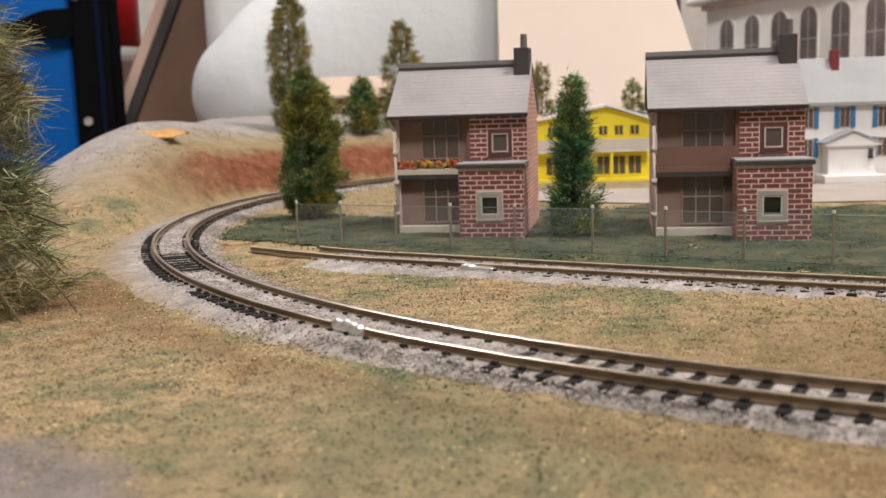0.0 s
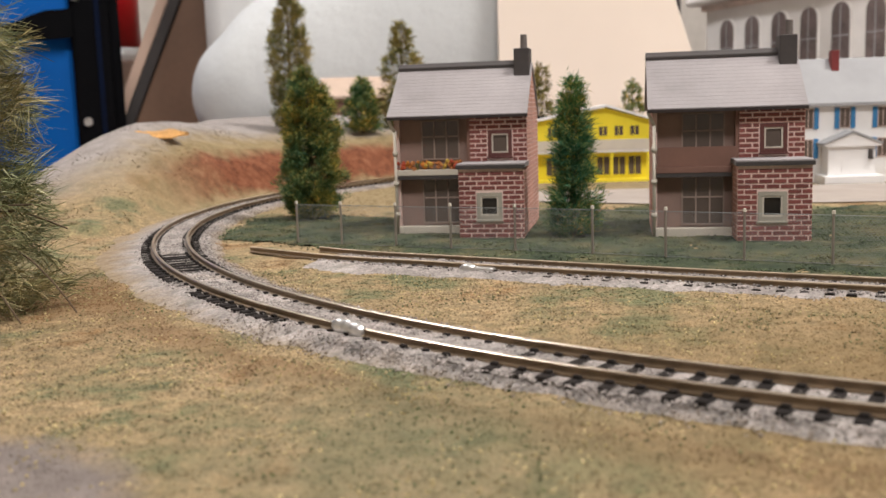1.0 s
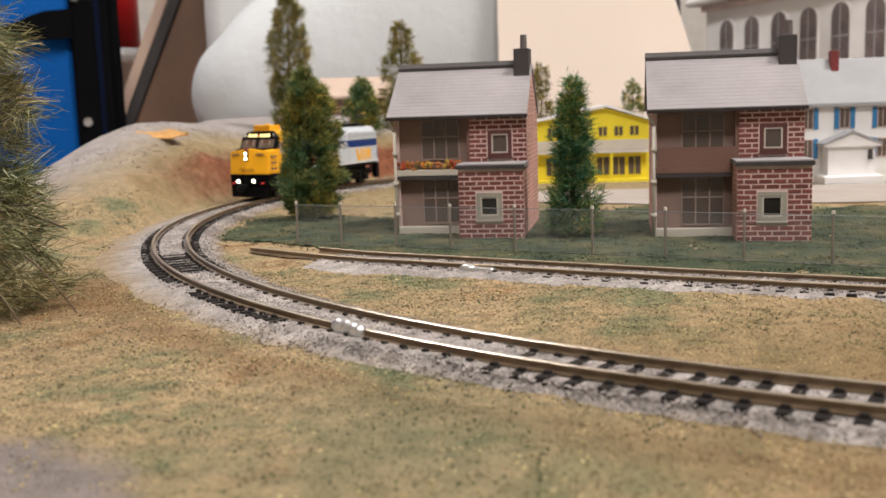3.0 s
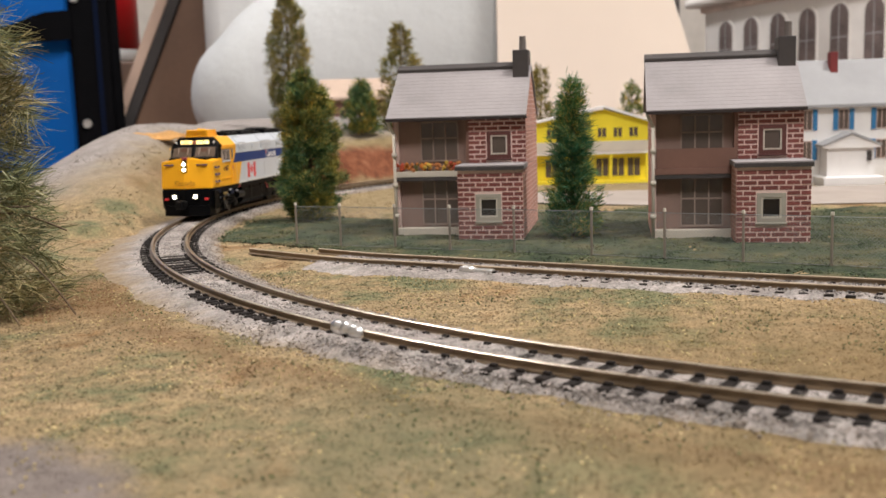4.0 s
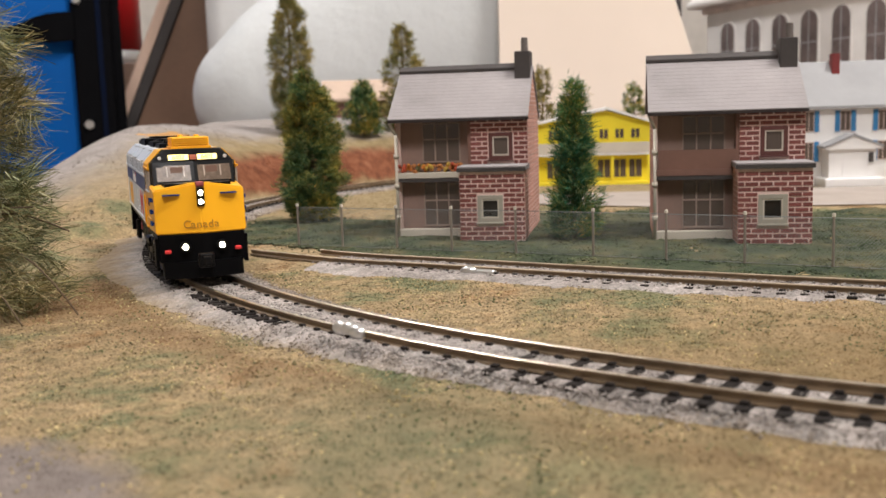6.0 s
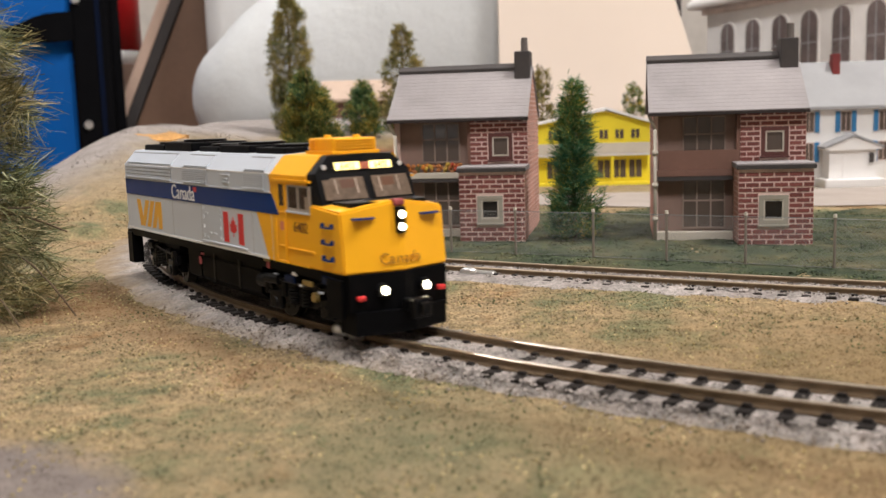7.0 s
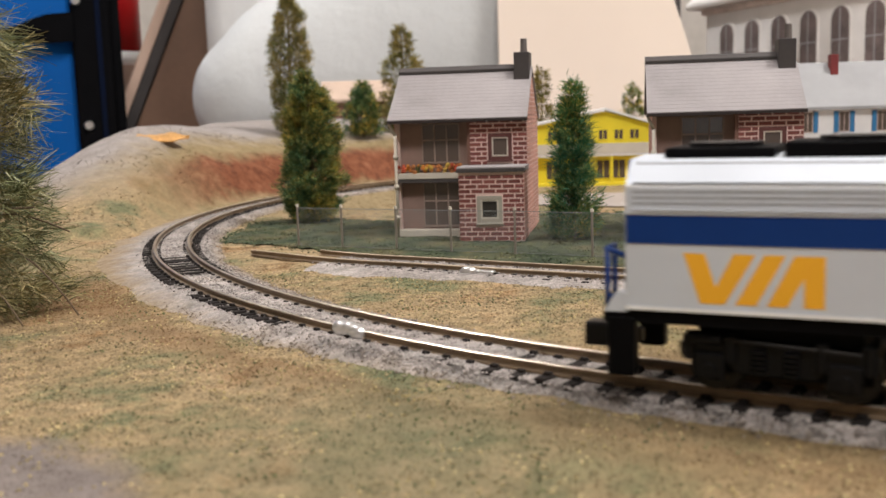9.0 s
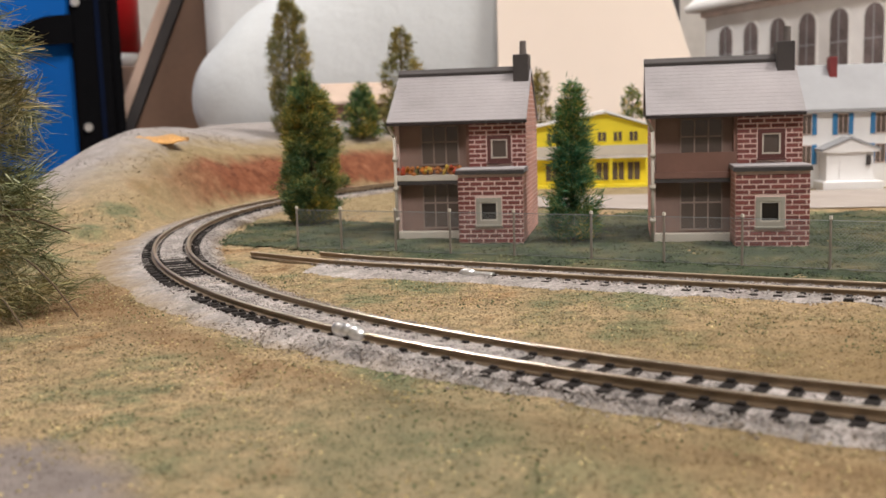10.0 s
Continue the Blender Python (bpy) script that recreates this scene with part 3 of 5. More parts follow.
def holed(bm, x0, x1, y0, y1, z0, z1, a0, a1, b0, b1):
    """One wall slab round an opening a0..a1, b0..b1."""
    outer, inner = [(x0, z0), (x1, z0), (x1, z1), (x0, z1)], [(a0, b0), (a1, b0), (a1, b1), (a0, b1)]
    of, ob, nf, nb = ([bm.verts.new((p[0], y, p[1])) for p in loop] for loop, y in ((outer, y0), (outer, y1), (inner, y0), (inner, y1)))
    for i in range(4):
        j = (i + 1) % 4
        for q in ((of[i], of[j], nf[j], nf[i]), (ob[j], ob[i], nb[i], nb[j]), (of[j], of[i], ob[i], ob[j]), (nf[i], nf[j], nb[j], nb[i])):
            bm.faces.new(q)
    return bm


W, DEP, BAY = 41.5, 38.0, 13.0


def brick_house(m, label, flowers, seed):
    """A card terrace house; x runs along the front from -W to 0, y into the house, z up from the lawn."""
    h = thing("brick_house", m, label, "house", "brick houses behind the fence")
    y0 = BAY
    # shell of walls
    wall = part("front_wall", holed(bmesh.new(), -17.6, 0, y0, y0 + 1.5, 0, 37, -11.2, -5.4, 24.8, 31.4), M_MORTAR, h)
    for xa, xb in ((-1.5, -0.02), (-W, -W + 1.2)):
        part("side_wall", prism(bmesh.new(), [(y0 + 1.52, 0), (y0 + DEP, 0), (y0 + DEP, 37), (y0 + DEP / 2, 51.2), (y0 + 1.52, 38.2)], "x", xa, xb), M_MORTAR, h)
    part("back_wall", boxed(-W + 1.22, -1.52, y0 + DEP - 1.5, y0 + DEP - 0.02, 0, 37), M_MORTAR, h)
    # recessed glazed front
    rec = part("recessed_front", boxed(-W + 1.2, -17.6, y0 + 3, y0 + 4, 0, 37), M_TAUPE, h, "taupe recessed front with tall dim windows")
    part("recess_cheek", boxed(-18.6, -17.62, y0 + 0.4, y0 + 3, 0, 37), M_BROWN, h)
    for z0, z1 in ((3.5, 17.3), (23.5, 35.5)):
        win = part("tall_window", boxed(-33.2, -21.5, y0 + 2.7, y0 + 3.05, z0, z1), M_PANE, rec)
        for i in range(4):
            u = -33.2 + i * 3.9
            part("glazing_bar", boxed(u - 0.22, u + 0.22, y0 + 2.4, y0 + 2.72, z0, z1), M_DIMBAR, win)
        for z in (z0, (z0 + z1) / 2 + 1, z1):
            part("glazing_bar", boxed(-33.4, -21.4, y0 + 2.5, y0 + 2.68, z - 0.25, z + 0.25), M_DIMBAR, win)
    slab = part("balcony", boxed(-W + 0.4, -17.65, y0 - 0.6, y0 + 2.95, 18.6, 20.4, 0.15), M_CREAM if flowers else M_BROWN, h)
    part("fascia", boxed(-W + 0.4, -17.65, y0 - 0.55, y0 - 0.1, 17.4, 18.55), M_DARK, slab)
    if not flowers:
        part("parapet", boxed(-W + 1.3, -17.68, y0 + 0.1, y0 + 0.9, 20.45, 26.0), M_BROWN, slab)
    part("plinth", boxed(-W + 0.2, -18.7, y0 - 0.6, y0 + 2.95, -0.5, 2.6, 0.2), M_CREAM, h, "pale stone plinth")
    bm = bmesh.new()
    tube(bm, (-W + 0.3, y0 - 0.5, 0.2), (-W + 0.3, y0 - 0.5, 32.5), 0.5, 0.5)
    tube(bm, (-W + 0.3, y0 - 0.5, 32.3), (-W - 1.6, y0 - 1.6, 36.4), 0.5, 0.45)
    for z in (6.5, 16.2, 25.5):
        tube(bm, (-W + 0.3, y0 - 0.5, z - 0.7), (-W + 0.3, y0 - 0.5, z + 0.7), 0.85, 0.85)
    part("drainpipe", bm, M_CREAM, h, "cream drainpipe with collars", True)
    # brick faces
    bricks(wall, -17.6, 0, y0, 22.4, 37, [(-12.4, -4.2, 23.3, 32.6)], seed)
    window(wall, -12.0, -4.6, 24.0, 32.2, y0, M_OXBLOOD, M_CREAM, M_PANE)
    # bay
    bay = part("bay", holed(bmesh.new(), -19.3, 0, 0, 1.2, 0, 21.2, -13.2, -7.2, 6.8, 13.2), M_MORTAR, h)
    for xa in (-19.3, -1.2):
        part("bay_side", boxed(xa, xa + 1.2, 1.22, y0 - 0.05, 0, 21.2), M_MORTAR, h)
    bricks(bay, -19.3, 0, 0, 0.4, 21.2, [(-14.3, -6.1, 5.4, 14.2)], seed + 1)
    window(bay, -14.0, -6.4, 6.0, 14.0, 0, M_STONE, M_CREAM, M_DARKPANE)
    part("bay_roof", boxed(-19.9, 0.5, -0.7, y0 - 0.05, 21.2, 22.7, 0.15), [M_SLATE], h, "flat bay roof with a dark edge")
    part("bay_edge", boxed(-20.0, 0.6, -0.95, -0.7, 21.1, 22.2), M_DARK, h)
    # side bricks: joined courses on the two sides
    for x, y_a, y_b, z_b, nm in ((0.02, y0, y0 + DEP, 37, "side_brickwork"), (0.02, 0.2, y0, 21, "side_brickwork"), (-19.32, 0.2, y0, 21, "side_brickwork"), (-W - 0.02, y0, y0 + DEP, 37, "side_brickwork")):
        bm = bmesh.new()
        z, row = 0.7, 0
        sg = -1 if x < -1 else 1
        while z < (51 if y_b > 20 else z_b):
            lim = max(0, z + 1.1 - 37) * (DEP / 2 / 14.2)
            a, b = y_a + lim + 0.2, y_b - lim - 0.2
            y = a - (1.9 if row % 2 else 0)
            while y < b - 0.3:
                q0, q1 = max(a, y), min(b, y + 3.4)
                if q1 - q0 > 0.4:
                    box(bm, min(x, x + sg * 0.14), max(x, x + sg * 0.14), q0, q1, z, z + 1.06)
                y += 3.75
            z += 1.42
            row += 1
        tagged(part(nm, bm, M_BRICK2, h), kind="stuff")
    # roof of slate courses
    n = 15
    yr, zr, ye, ze = y0 + DEP / 2, 51.9, y0 - 2.6, 36.2
    roof = part("roof", prism(bmesh.new(), [(ye, ze), (yr, zr), (2 * yr - ye, ze), (2 * yr - ye, ze + 0.7), (yr, zr + 0.7), (ye, ze + 0.7)], "x", -W - 1.5, 0.45), M_SLATE, h, "grey slate roof")
    for s in (1, -1):
        for i in range(n):
            f0, f1 = i / n, (i + 1) / n
            ya, za = ye + (yr - ye) * f0, ze + 0.71 + (zr - ze) * f0
            yb, zb = ye + (yr - ye) * f1, ze + 0.71 + (zr - ze) * f1
            pts = [(ya, za), (ya, za + 0.22), (yb, zb + 0.18), (yb, zb)]
            if s < 0:
                pts = [(2 * yr - p[0], p[1]) for p in pts][::-1]
            part("slate_course", prism(bmesh.new(), pts, "x", -W - 1.6, 0.5), M_SLATE, roof)
    part("eave_board", boxed(-W - 1.7, 0.6, ye - 0.25, ye + 0.3, ze - 0.25, ze + 0.62), M_EAVE, roof)
    part("ridge", prism(bmesh.new(), [(yr - 2.0, zr - 0.2), (yr - 2.0, zr + 0.6), (yr, zr + 2.0), (yr + 2.0, zr + 0.6), (yr + 2.0, zr - 0.2)], "x", -W - 1.7, -4.0), M_DARK, roof)
    ch = part("chimney", boxed(-5.0, -0.1, yr - 5.6, yr + 3, 42, 57.3, 0.2), M_DARK, h, "dark chimney stack")
    part("chimney_pot", tube(bmesh.new(), (-2.0, yr - 2.6, 57.2), (-2.0, yr - 2.6, 61.6), 1.15, 1.0, 12), M_TAUPE2, ch)
    if flowers:
        fl = [(0.55, 0.19, 0.03), (0.42, 0.07, 0.03), (0.5, 0.33, 0.06), (0.13, 0.12, 0.04), (0.42, 0.16, 0.05)]
        fm = [mat("petal", c, 0.7, vary=0.3) for c in fl]
        rnd = random.Random(8)
        for i in range(12):
            u = -W + 2.0 + i * 1.72 + rnd.uniform(-0.4, 0.4)
            bm = bmesh.new()
            for _ in range(9):
                bmesh.ops.create_icosphere(bm, subdivisions=1, radius=rnd.uniform(0.35, 0.8), matrix=Matrix.Translation((u + rnd.gauss(0, 0.7), y0 + 0.6 + rnd.uniform(-0.9, 1.2), 21.0 + rnd.uniform(-0.4, 1.9))))
            part("flower_clump", bm, fm[rnd.randrange(5)], slab)
    return h


M_OXBLOOD = mat("oxblood_paint", (0.10, 0.03, 0.025), 0.7)
M_STONE = mat("grey_green_stone", (0.36, 0.33, 0.27), 0.8, vary=0.15)
M_TAUPE2 = mat("grey_pot", (0.13, 0.11, 0.1), 0.8)
M_BRICK2 = mat("pale_brick", (0.54, 0.3, 0.24), 0.85, vary=0.25)
HOUSE_TURN = -10.5
brick_house(put(24.5, 291.0, GROUND, HOUSE_TURN), "red brick house with orange flowers on its balcony", True, 11)
brick_house(put(100.0, 265.5, GROUND, HOUSE_TURN), "red brick house with a brown balcony panel", False, 31)


# ---------------------------------------------------------------- trees
def leaf_mat(name, stops, warm=(1.45, 1.2, 0.85)):
    m = bpy.data.materials.new(name)
    m.use_nodes = True
    nt = m.node_tree
    b = nt.nodes["Principled BSDF"]
    isl = nt.nodes.new("ShaderNodeNewGeometry").outputs["Random Per Island"]
    col = ramp(nt, isl, stops)
    n = noise_node(nt, 120, 4)
    col = mix(nt, 1.0, col, ramp(nt, noise_node(nt, 55, 3), [(0.40, (0.75, 0.9, 0.85)), (0.58, warm)]), "MULTIPLY")
    col = mix(nt, 1.0, col, ramp(nt, n, [(0.3, (0.5, 0.55, 0.5)), (0.7, (1.3, 1.25, 1.1))]), "MULTIPLY")
    nt.links.new(col, b.inputs["Base Color"])
    b.inputs["Roughness"].default_value = 0.75
    b.inputs["Specular IOR Level"].default_value = 0.25
    return m


M_FIR = leaf_mat("fir_green", [(0.0, (0.035, 0.1, 0.065)), (0.5, (0.11, 0.19, 0.09)), (0.85, (0.27, 0.3, 0.12)), (1.0, (0.4, 0.36, 0.16))], (1.75, 1.15, 0.6))
M_FIR2 = leaf_mat("fir_blue_green", [(0.0, (0.032, 0.109, 0.075)), (0.5, (0.066, 0.194, 0.118)), (0.85, (0.2, 0.25, 0.1)), (1.0, (0.42, 0.38, 0.19))], (1.6, 1.15, 0.65))
M_OLIVE = leaf_mat("olive_fir", [(0.0, (0.102, 0.102, 0.045)), (0.5, (0.223, 0.192, 0.081)), (1.0, (0.446, 0.345, 0.162))], (1.1, 1.05, 0.8))
M_STRAW = leaf_mat("straw_fibre", [(0.0, (0.06, 0.07, 0.04)), (0.4, (0.19, 0.18, 0.095)), (0.8, (0.38, 0.33, 0.18)), (1.0, (0.6, 0.55, 0.4))], (1.05, 1.0, 0.9))


def needles(rs, centre, out, n, length, width, spread):
    """n thin blades round a centre, leaning along out; returns vertices and faces."""
    d = out[None] + rs.normal(0, spread, (n, 3))
    d /= np.linalg.norm(d, axis=1)[:, None]
    side = np.cross(d, rs.normal(0, 1, (n, 3)))
    side /= np.linalg.norm(side, axis=1)[:, None]
    L = length * rs.uniform(0.5, 1.2, (n, 1))
    base = centre[None] + rs.normal(0, length * 0.35, (n, 3))
    v = np.stack([base - side * width, base + side * width, base + d * L * 0.6 + side * width * 0.7, base + d * L, base + d * L * 0.6 - side * width * 0.7], 1)
    return v


def fir(name, m, tall, wide, shape, material, seed, label, clumps=420, per=9, length=2.2, width=0.28):
    """A bottle-brush fir: trunk, short limbs, and a crown of many small needle clumps."""
    rs = np.random.RandomState(seed)
    t = thing(name, m, label, "tree")
    bm = bmesh.new()
    tube(bm, (0, 0, -0.6), (0, 0, tall * 0.5), wide * 0.055, wide * 0.035, 8)
    tube(bm, (0, 0, tall * 0.48), (0, 0, tall * 0.95), wide * 0.035, wide * 0.01, 8)
    for i in range(36):
        a, z = i * 2.4, tall * (0.07 + 0.8 * i / 36)
        r = 0.42 * wide * np.interp(z / tall, *shape)
        tube(bm, (0, 0, z), (r * math.cos(a), r * math.sin(a), z + r * 0.35), wide * 0.012, wide * 0.005, 5)
    part("trunk", bm, M_BARK, t)
    vs = []
    for i in range(clumps):
        f = 1 - (1 - rs.uniform(0, 1)) ** 0.85
        z = tall * (0.03 + 0.96 * f)
        a = rs.uniform(0, 6.283)
        R = 0.5 * wide * np.interp(z / tall, *shape) * (1 + 0.45 * noise.noise(Vector((math.cos(a) * 1.7, math.sin(a) * 1.7, z / wide * 2.2 + seed))))
        rr = R * math.sqrt(rs.uniform(0.12, 1.0))
        c = np.array([rr * math.cos(a), rr * math.sin(a), z])
        if noise.noise(Vector(c.tolist()) / (0.2 * wide) + Vector((seed, 0, seed))) < -0.08 and rr > 0.45 * R:
            continue
        o = np.array([math.cos(a), math.sin(a), 0.55])
        vs.append(needles(rs, c, o, per, length, width, 0.55))
    v = np.concatenate(vs)
    n = len(v)
    f = (np.arange(5)[None] + np.arange(n)[:, None] * 5).tolist()
    tagged(raw("crown", v.reshape(-1, 3), f, material, t), kind="stuff")
    return t


COLUMN = ([0, 0.06, 0.2, 0.45, 0.7, 0.88, 1.0], [0.5, 0.85, 1.0, 0.95, 0.85, 0.55, 0.1])
CONE = ([0, 0.08, 0.25, 0.5, 0.75, 0.92, 1.0], [0.45, 0.95, 1.0, 0.8, 0.55, 0.3, 0.06])
fir("fir_tree", put(-47.5, 366, GROUND), 56, 22, COLUMN, M_FIR, 1, "dense dark green model fir by the fence", 6200, 14, 2.0, 0.11)
fir("fir_tree", put(39.5, 294, GROUND), 47, 14.5, CONE, M_FIR2, 2, "narrow blue-green model fir between the houses", 2200, 13, 2.5, 0.1)
fir("fir_tree", put(-84, 575, 26), 78, 26, COLUMN, M_OLIVE, 3, "tall olive model fir on the hill", 2600, 11, 2.6, 0.17)
fir("fir_tree", put(-22, 640, 18), 74, 33, CONE, M_OLIVE, 4, "olive model fir behind the house", 900, 10, 3.2, 0.3)
fir("bush", put(-46, 610, 24), 32, 24, CONE, M_FIR, 5, "rounded dark bush on the hill", 800, 10, 3.0, 0.3)
fir("fir_tree", put(72, 690, GROUND), 70, 15, COLUMN, M_OLIVE, 6, "thin dark fir far behind", 300, 9, 3.2, 0.5)
fir("bush", put(137, 700, GROUND), 56, 18, COLUMN, M_FIR, 7, "dark bush behind the yellow house", 300, 9, 3.2, 0.5)


def straw_tree(m, label):
    """A bush of long stiff fibres."""
    rs = np.random.RandomState(12)
    t = thing("fibre_bush", m, label, "bush")
    bm = bmesh.new()
    tube(bm, (0, 0, -1), (0, 0, 50), 2.2, 0.8, 8)
    for i in range(40):
        a, z = i * 2.4, 4 + i * 1.2
        tube(bm, (0, 0, z), (9 * math.cos(a), 9 * math.sin(a), z + 3), 0.5, 0.15, 5)
    part("trunk", bm, M_BARK, t)
    verts, faces = [], []

    def fibre(p, d, length, w, bend, steps=4):
        side = np.cross(d, rs.normal(0, 1, 3))
        side /= np.linalg.norm(side)
        b0 = len(verts)
        for k in range(steps):
            f = k / (steps - 1)
            c = p + d * length * f + bend * length * f * f
            verts.extend((c - side * w * (1 - 0.6 * f), c + side * w * (1 - 0.6 * f)))
        faces.extend((b0 + 2 * k, b0 + 2 * k + 1, b0 + 2 * k + 3, b0 + 2 * k + 2) for k in range(steps - 1))
    # tufts: fibres fanning out of one twig end
    for i in range(700):
        a, z = rs.uniform(0, 6.283), rs.uniform(0.5, 65)
        R = np.interp(z, [0, 6, 22, 40, 54, 66], [17, 22, 20.5, 18.5, 17, 11]) * (1 + 0.3 * noise.noise(Vector((math.cos(a) * 2, math.sin(a) * 2, z / 8))))
        r = R * math.sqrt(rs.uniform(0.2, 1))
        p = np.array([r * math.cos(a), r * math.sin(a), z])
        way = np.array([math.cos(a), math.sin(a), rs.normal(0.1, 0.35)]) + rs.normal(0, 0.3, 3)
        way /= np.linalg.norm(way)
        droop = rs.normal(0, 0.15, 3) - np.array([0, 0, 0.12])
        for k in range(30):
            d = way + rs.normal(0, 0.3, 3)
            d /= np.linalg.norm(d)
            fibre(p + rs.normal(0, 1.1, 3), d, rs.uniform(2.0, 7.0), rs.uniform(0.05, 0.15), droop + rs.normal(0, 0.12, 3))
    # stray single fibres
    for i in range(2600):
        a, z = rs.uniform(0, 6.283), rs.uniform(0.5, 65)
        R = np.interp(z, [0, 6, 22, 40, 54, 66], [19, 23, 21, 19, 17, 11])
        d = np.array([math.cos(a), math.sin(a), rs.normal(0.1, 0.6)]) + rs.normal(0, 0.5, 3)
        d /= np.linalg.norm(d)
        fibre(np.array([R * 0.8 * math.cos(a), R * 0.8 * math.sin(a), z]), d, rs.uniform(3, 9), rs.uniform(0.04, 0.1), rs.normal(0, 0.3, 3), 5)
    tagged(raw("crown", np.array(verts), faces, M_STRAW, t), kind="stuff")
    # bare brown twigs hanging out low down
    for a, z, reach, rise, fall in ((-0.35, 12, 30, 4.5, 11), (-0.75, 9, 27, 2.5, 8), (-0.1, 16, 26, 5, -1), (-0.5, 19, 25, 3, -4)):
        pts = [(reach * f * math.cos(a + 0.12 * f), reach * f * math.sin(a + 0.12 * f), z + rise * math.sin(3.1416 * f) - fall * f ** 3) for f in (0.3, 0.45, 0.6, 0.72, 0.84, 0.93, 1.0)]
        part("twig", sweep(bmesh.new(), pts, 0.18, 6), M_BARK, t, "bare brown twig")
    return t


straw_tree(put(-102, 200, GROUND), "straggly grey-green bush of dry fibres")


# ---------------------------------------------------------------- wire fence
POSTS = [(-57, 304), (-43.4, 296.6), (-29.5, 289.5), (-13.1, 280.8), (2.5, 273.2), (19.8, 265.5), (39.1, 254.7), (55.9, 245.2), (72.7, 235.8), (90.1, 225.8), (107, 216), (124, 206)]


def fence():
    f = thing("wire_fence", put(0, 0, 0), "fine wire mesh fence on thin grey posts", "fence")
    zb, h = GROUND + 0.3, 11.6
    first = None
    for x, y in POSTS[1:]:
        if first is None:
            bm = bmesh.new()
            tube(bm, (0, 0, -1.0), (0, 0, h + 0.6), 0.36, 0.32, 8)
            first = post = part("post", bm, M_POST, f)
        else:
            post = new("post", first.data)
            post.parent = f
        post.matrix_basis = put(x, y, zb)
        cap = part("cap", tube(bmesh.new(), (0, 0, h + 0.3), (0, 0, h + 1.1), 0.5, 0.4, 8), M_CREAM, post)
    verts, faces = [], []

    def wire(a, b, w):
        a, b = np.array(a), np.array(b)
        d = (b - a) / np.linalg.norm(b - a)
        s = np.cross(d, (0.35, 0.9, 0.2))
        s = s / np.linalg.norm(s) * w
        u = np.cross(d, s)
        k = len(verts)
        verts.extend([a + s, a - s * 0.5 + u, a - s * 0.5 - u, b + s, b - s * 0.5 + u, b - s * 0.5 - u])
        faces.extend([(k, k + 1, k + 4, k + 3), (k + 1, k + 2, k + 5, k + 4), (k + 2, k, k + 3, k + 5)])
    for (x0, y0), (x1, y1) in zip(POSTS[1:], POSTS[2:]):
        L = math.hypot(x1 - x0, y1 - y0)
        n = int(L / 0.75)
        at = lambda q, z: (x0 + (x1 - x0) * q / L, y0 + (y1 - y0) * q / L, zb + z)
        q = -h
        while q < L:
            a, b = max(0, q), min(L, q + h)
            if b - a > 0.2:
                wire(at(a, a - q), at(b, b - q), 0.024)
                wire(at(a, h - (a - q)), at(b, h - (b - q)), 0.024)
            q += 0.85
        wire(at(0, h), at(L, h), 0.1)
        wire(at(0, 0.3), at(L, 0.3), 0.08)
    tagged(raw("wire_mesh", np.array(verts), faces, M_WIRE, f, "fine grey wire mesh"), kind="stuff")


M_POST = mat("post_metal", (0.30, 0.26, 0.22), 0.5, 0.4)
M_WIRE = mat("wire", (0.2, 0.21, 0.21), 0.4, 0.3)
fence()

# ---------------------------------------------------------------- locomotive (origin on the rail tops under its middle, nose to +x)
NOSE, TAIL, HW = 48.4, -53.9, 9.9
M_YEL = mat("loco_yellow", (0.86, 0.41, 0.012), 0.4, vary=0.05, bump=0.02, spec=0.35)
M_SILVER = mat("loco_silver", (0.585, 0.625, 0.68), 0.42, 0.2, vary=0.05, bump=0.02)
M_BLUE = mat("loco_blue", (0.004, 0.033, 0.165), 0.45, vary=0.08, bump=0.02, spec=0.2)
M_BLACK = mat("loco_black", (0.0025, 0.0025, 0.003), 0.5, vary=0.3, spec=0.06)
M_BLACKSAT = mat("black_plastic", (0.004, 0.004, 0.0045), 0.35, vary=0.2, spec=0.16)
M_RED = mat("flag_red", (0.62, 0.03, 0.03), 0.5, vary=0.08)
M_LAMP = mat("lit_lens", (1.0, 0.86, 0.6), 0.3, glow=14.0, bump=0)
M_NUM = mat("lit_number_board", (1.0, 0.78, 0.3), 0.3, glow=2.2, bump=0)
M_GLASS = mat("cab_glass", (0.05, 0.03, 0.022), 0.06, vary=0.3, big=260, bump=0, spec=0.6)
M_SCREEN = mat("windscreen_glass", (0.13, 0.095, 0.07), 0.16, vary=0.5, big=320, bump=0, spec=0.35)
# pale tan for wiper arms and the reflection painted on cab panes
M_PALETAN = mat("pale_tan", (0.34, 0.26, 0.2), 0.4, vary=0.2)
M_DULLFRAME = mat("dull_window_frame", (0.4, 0.35, 0.3), 0.45, 0.3, vary=0.15)
M_NAVY = mat("navy_step", (0.002, 0.009, 0.035), 0.5, vary=0.1, spec=0.2)
M_DULLPINK = mat("pink_plate", (0.62, 0.2, 0.12), 0.6)
M_FADEINK = mat("faded_brown_ink", (0.4, 0.175, 0.012), 0.6)
M_LOGO = mat("logo_yellow", (0.85, 0.42, 0.02), 0.45, vary=0.05)
M_GREY = mat("panel_grey", (0.36, 0.36, 0.37), 0.5, vary=0.1)
M_BROWNINK = mat("brown_ink", (0.10, 0.035, 0.01), 0.6)
# hood silver darkened: the shade between grille slats is put into the colour
M_SILVERGAP = mat("shaded_gap_silver", (0.34, 0.36, 0.39), 0.5, 0.2, vary=0.05, bump=0.02)
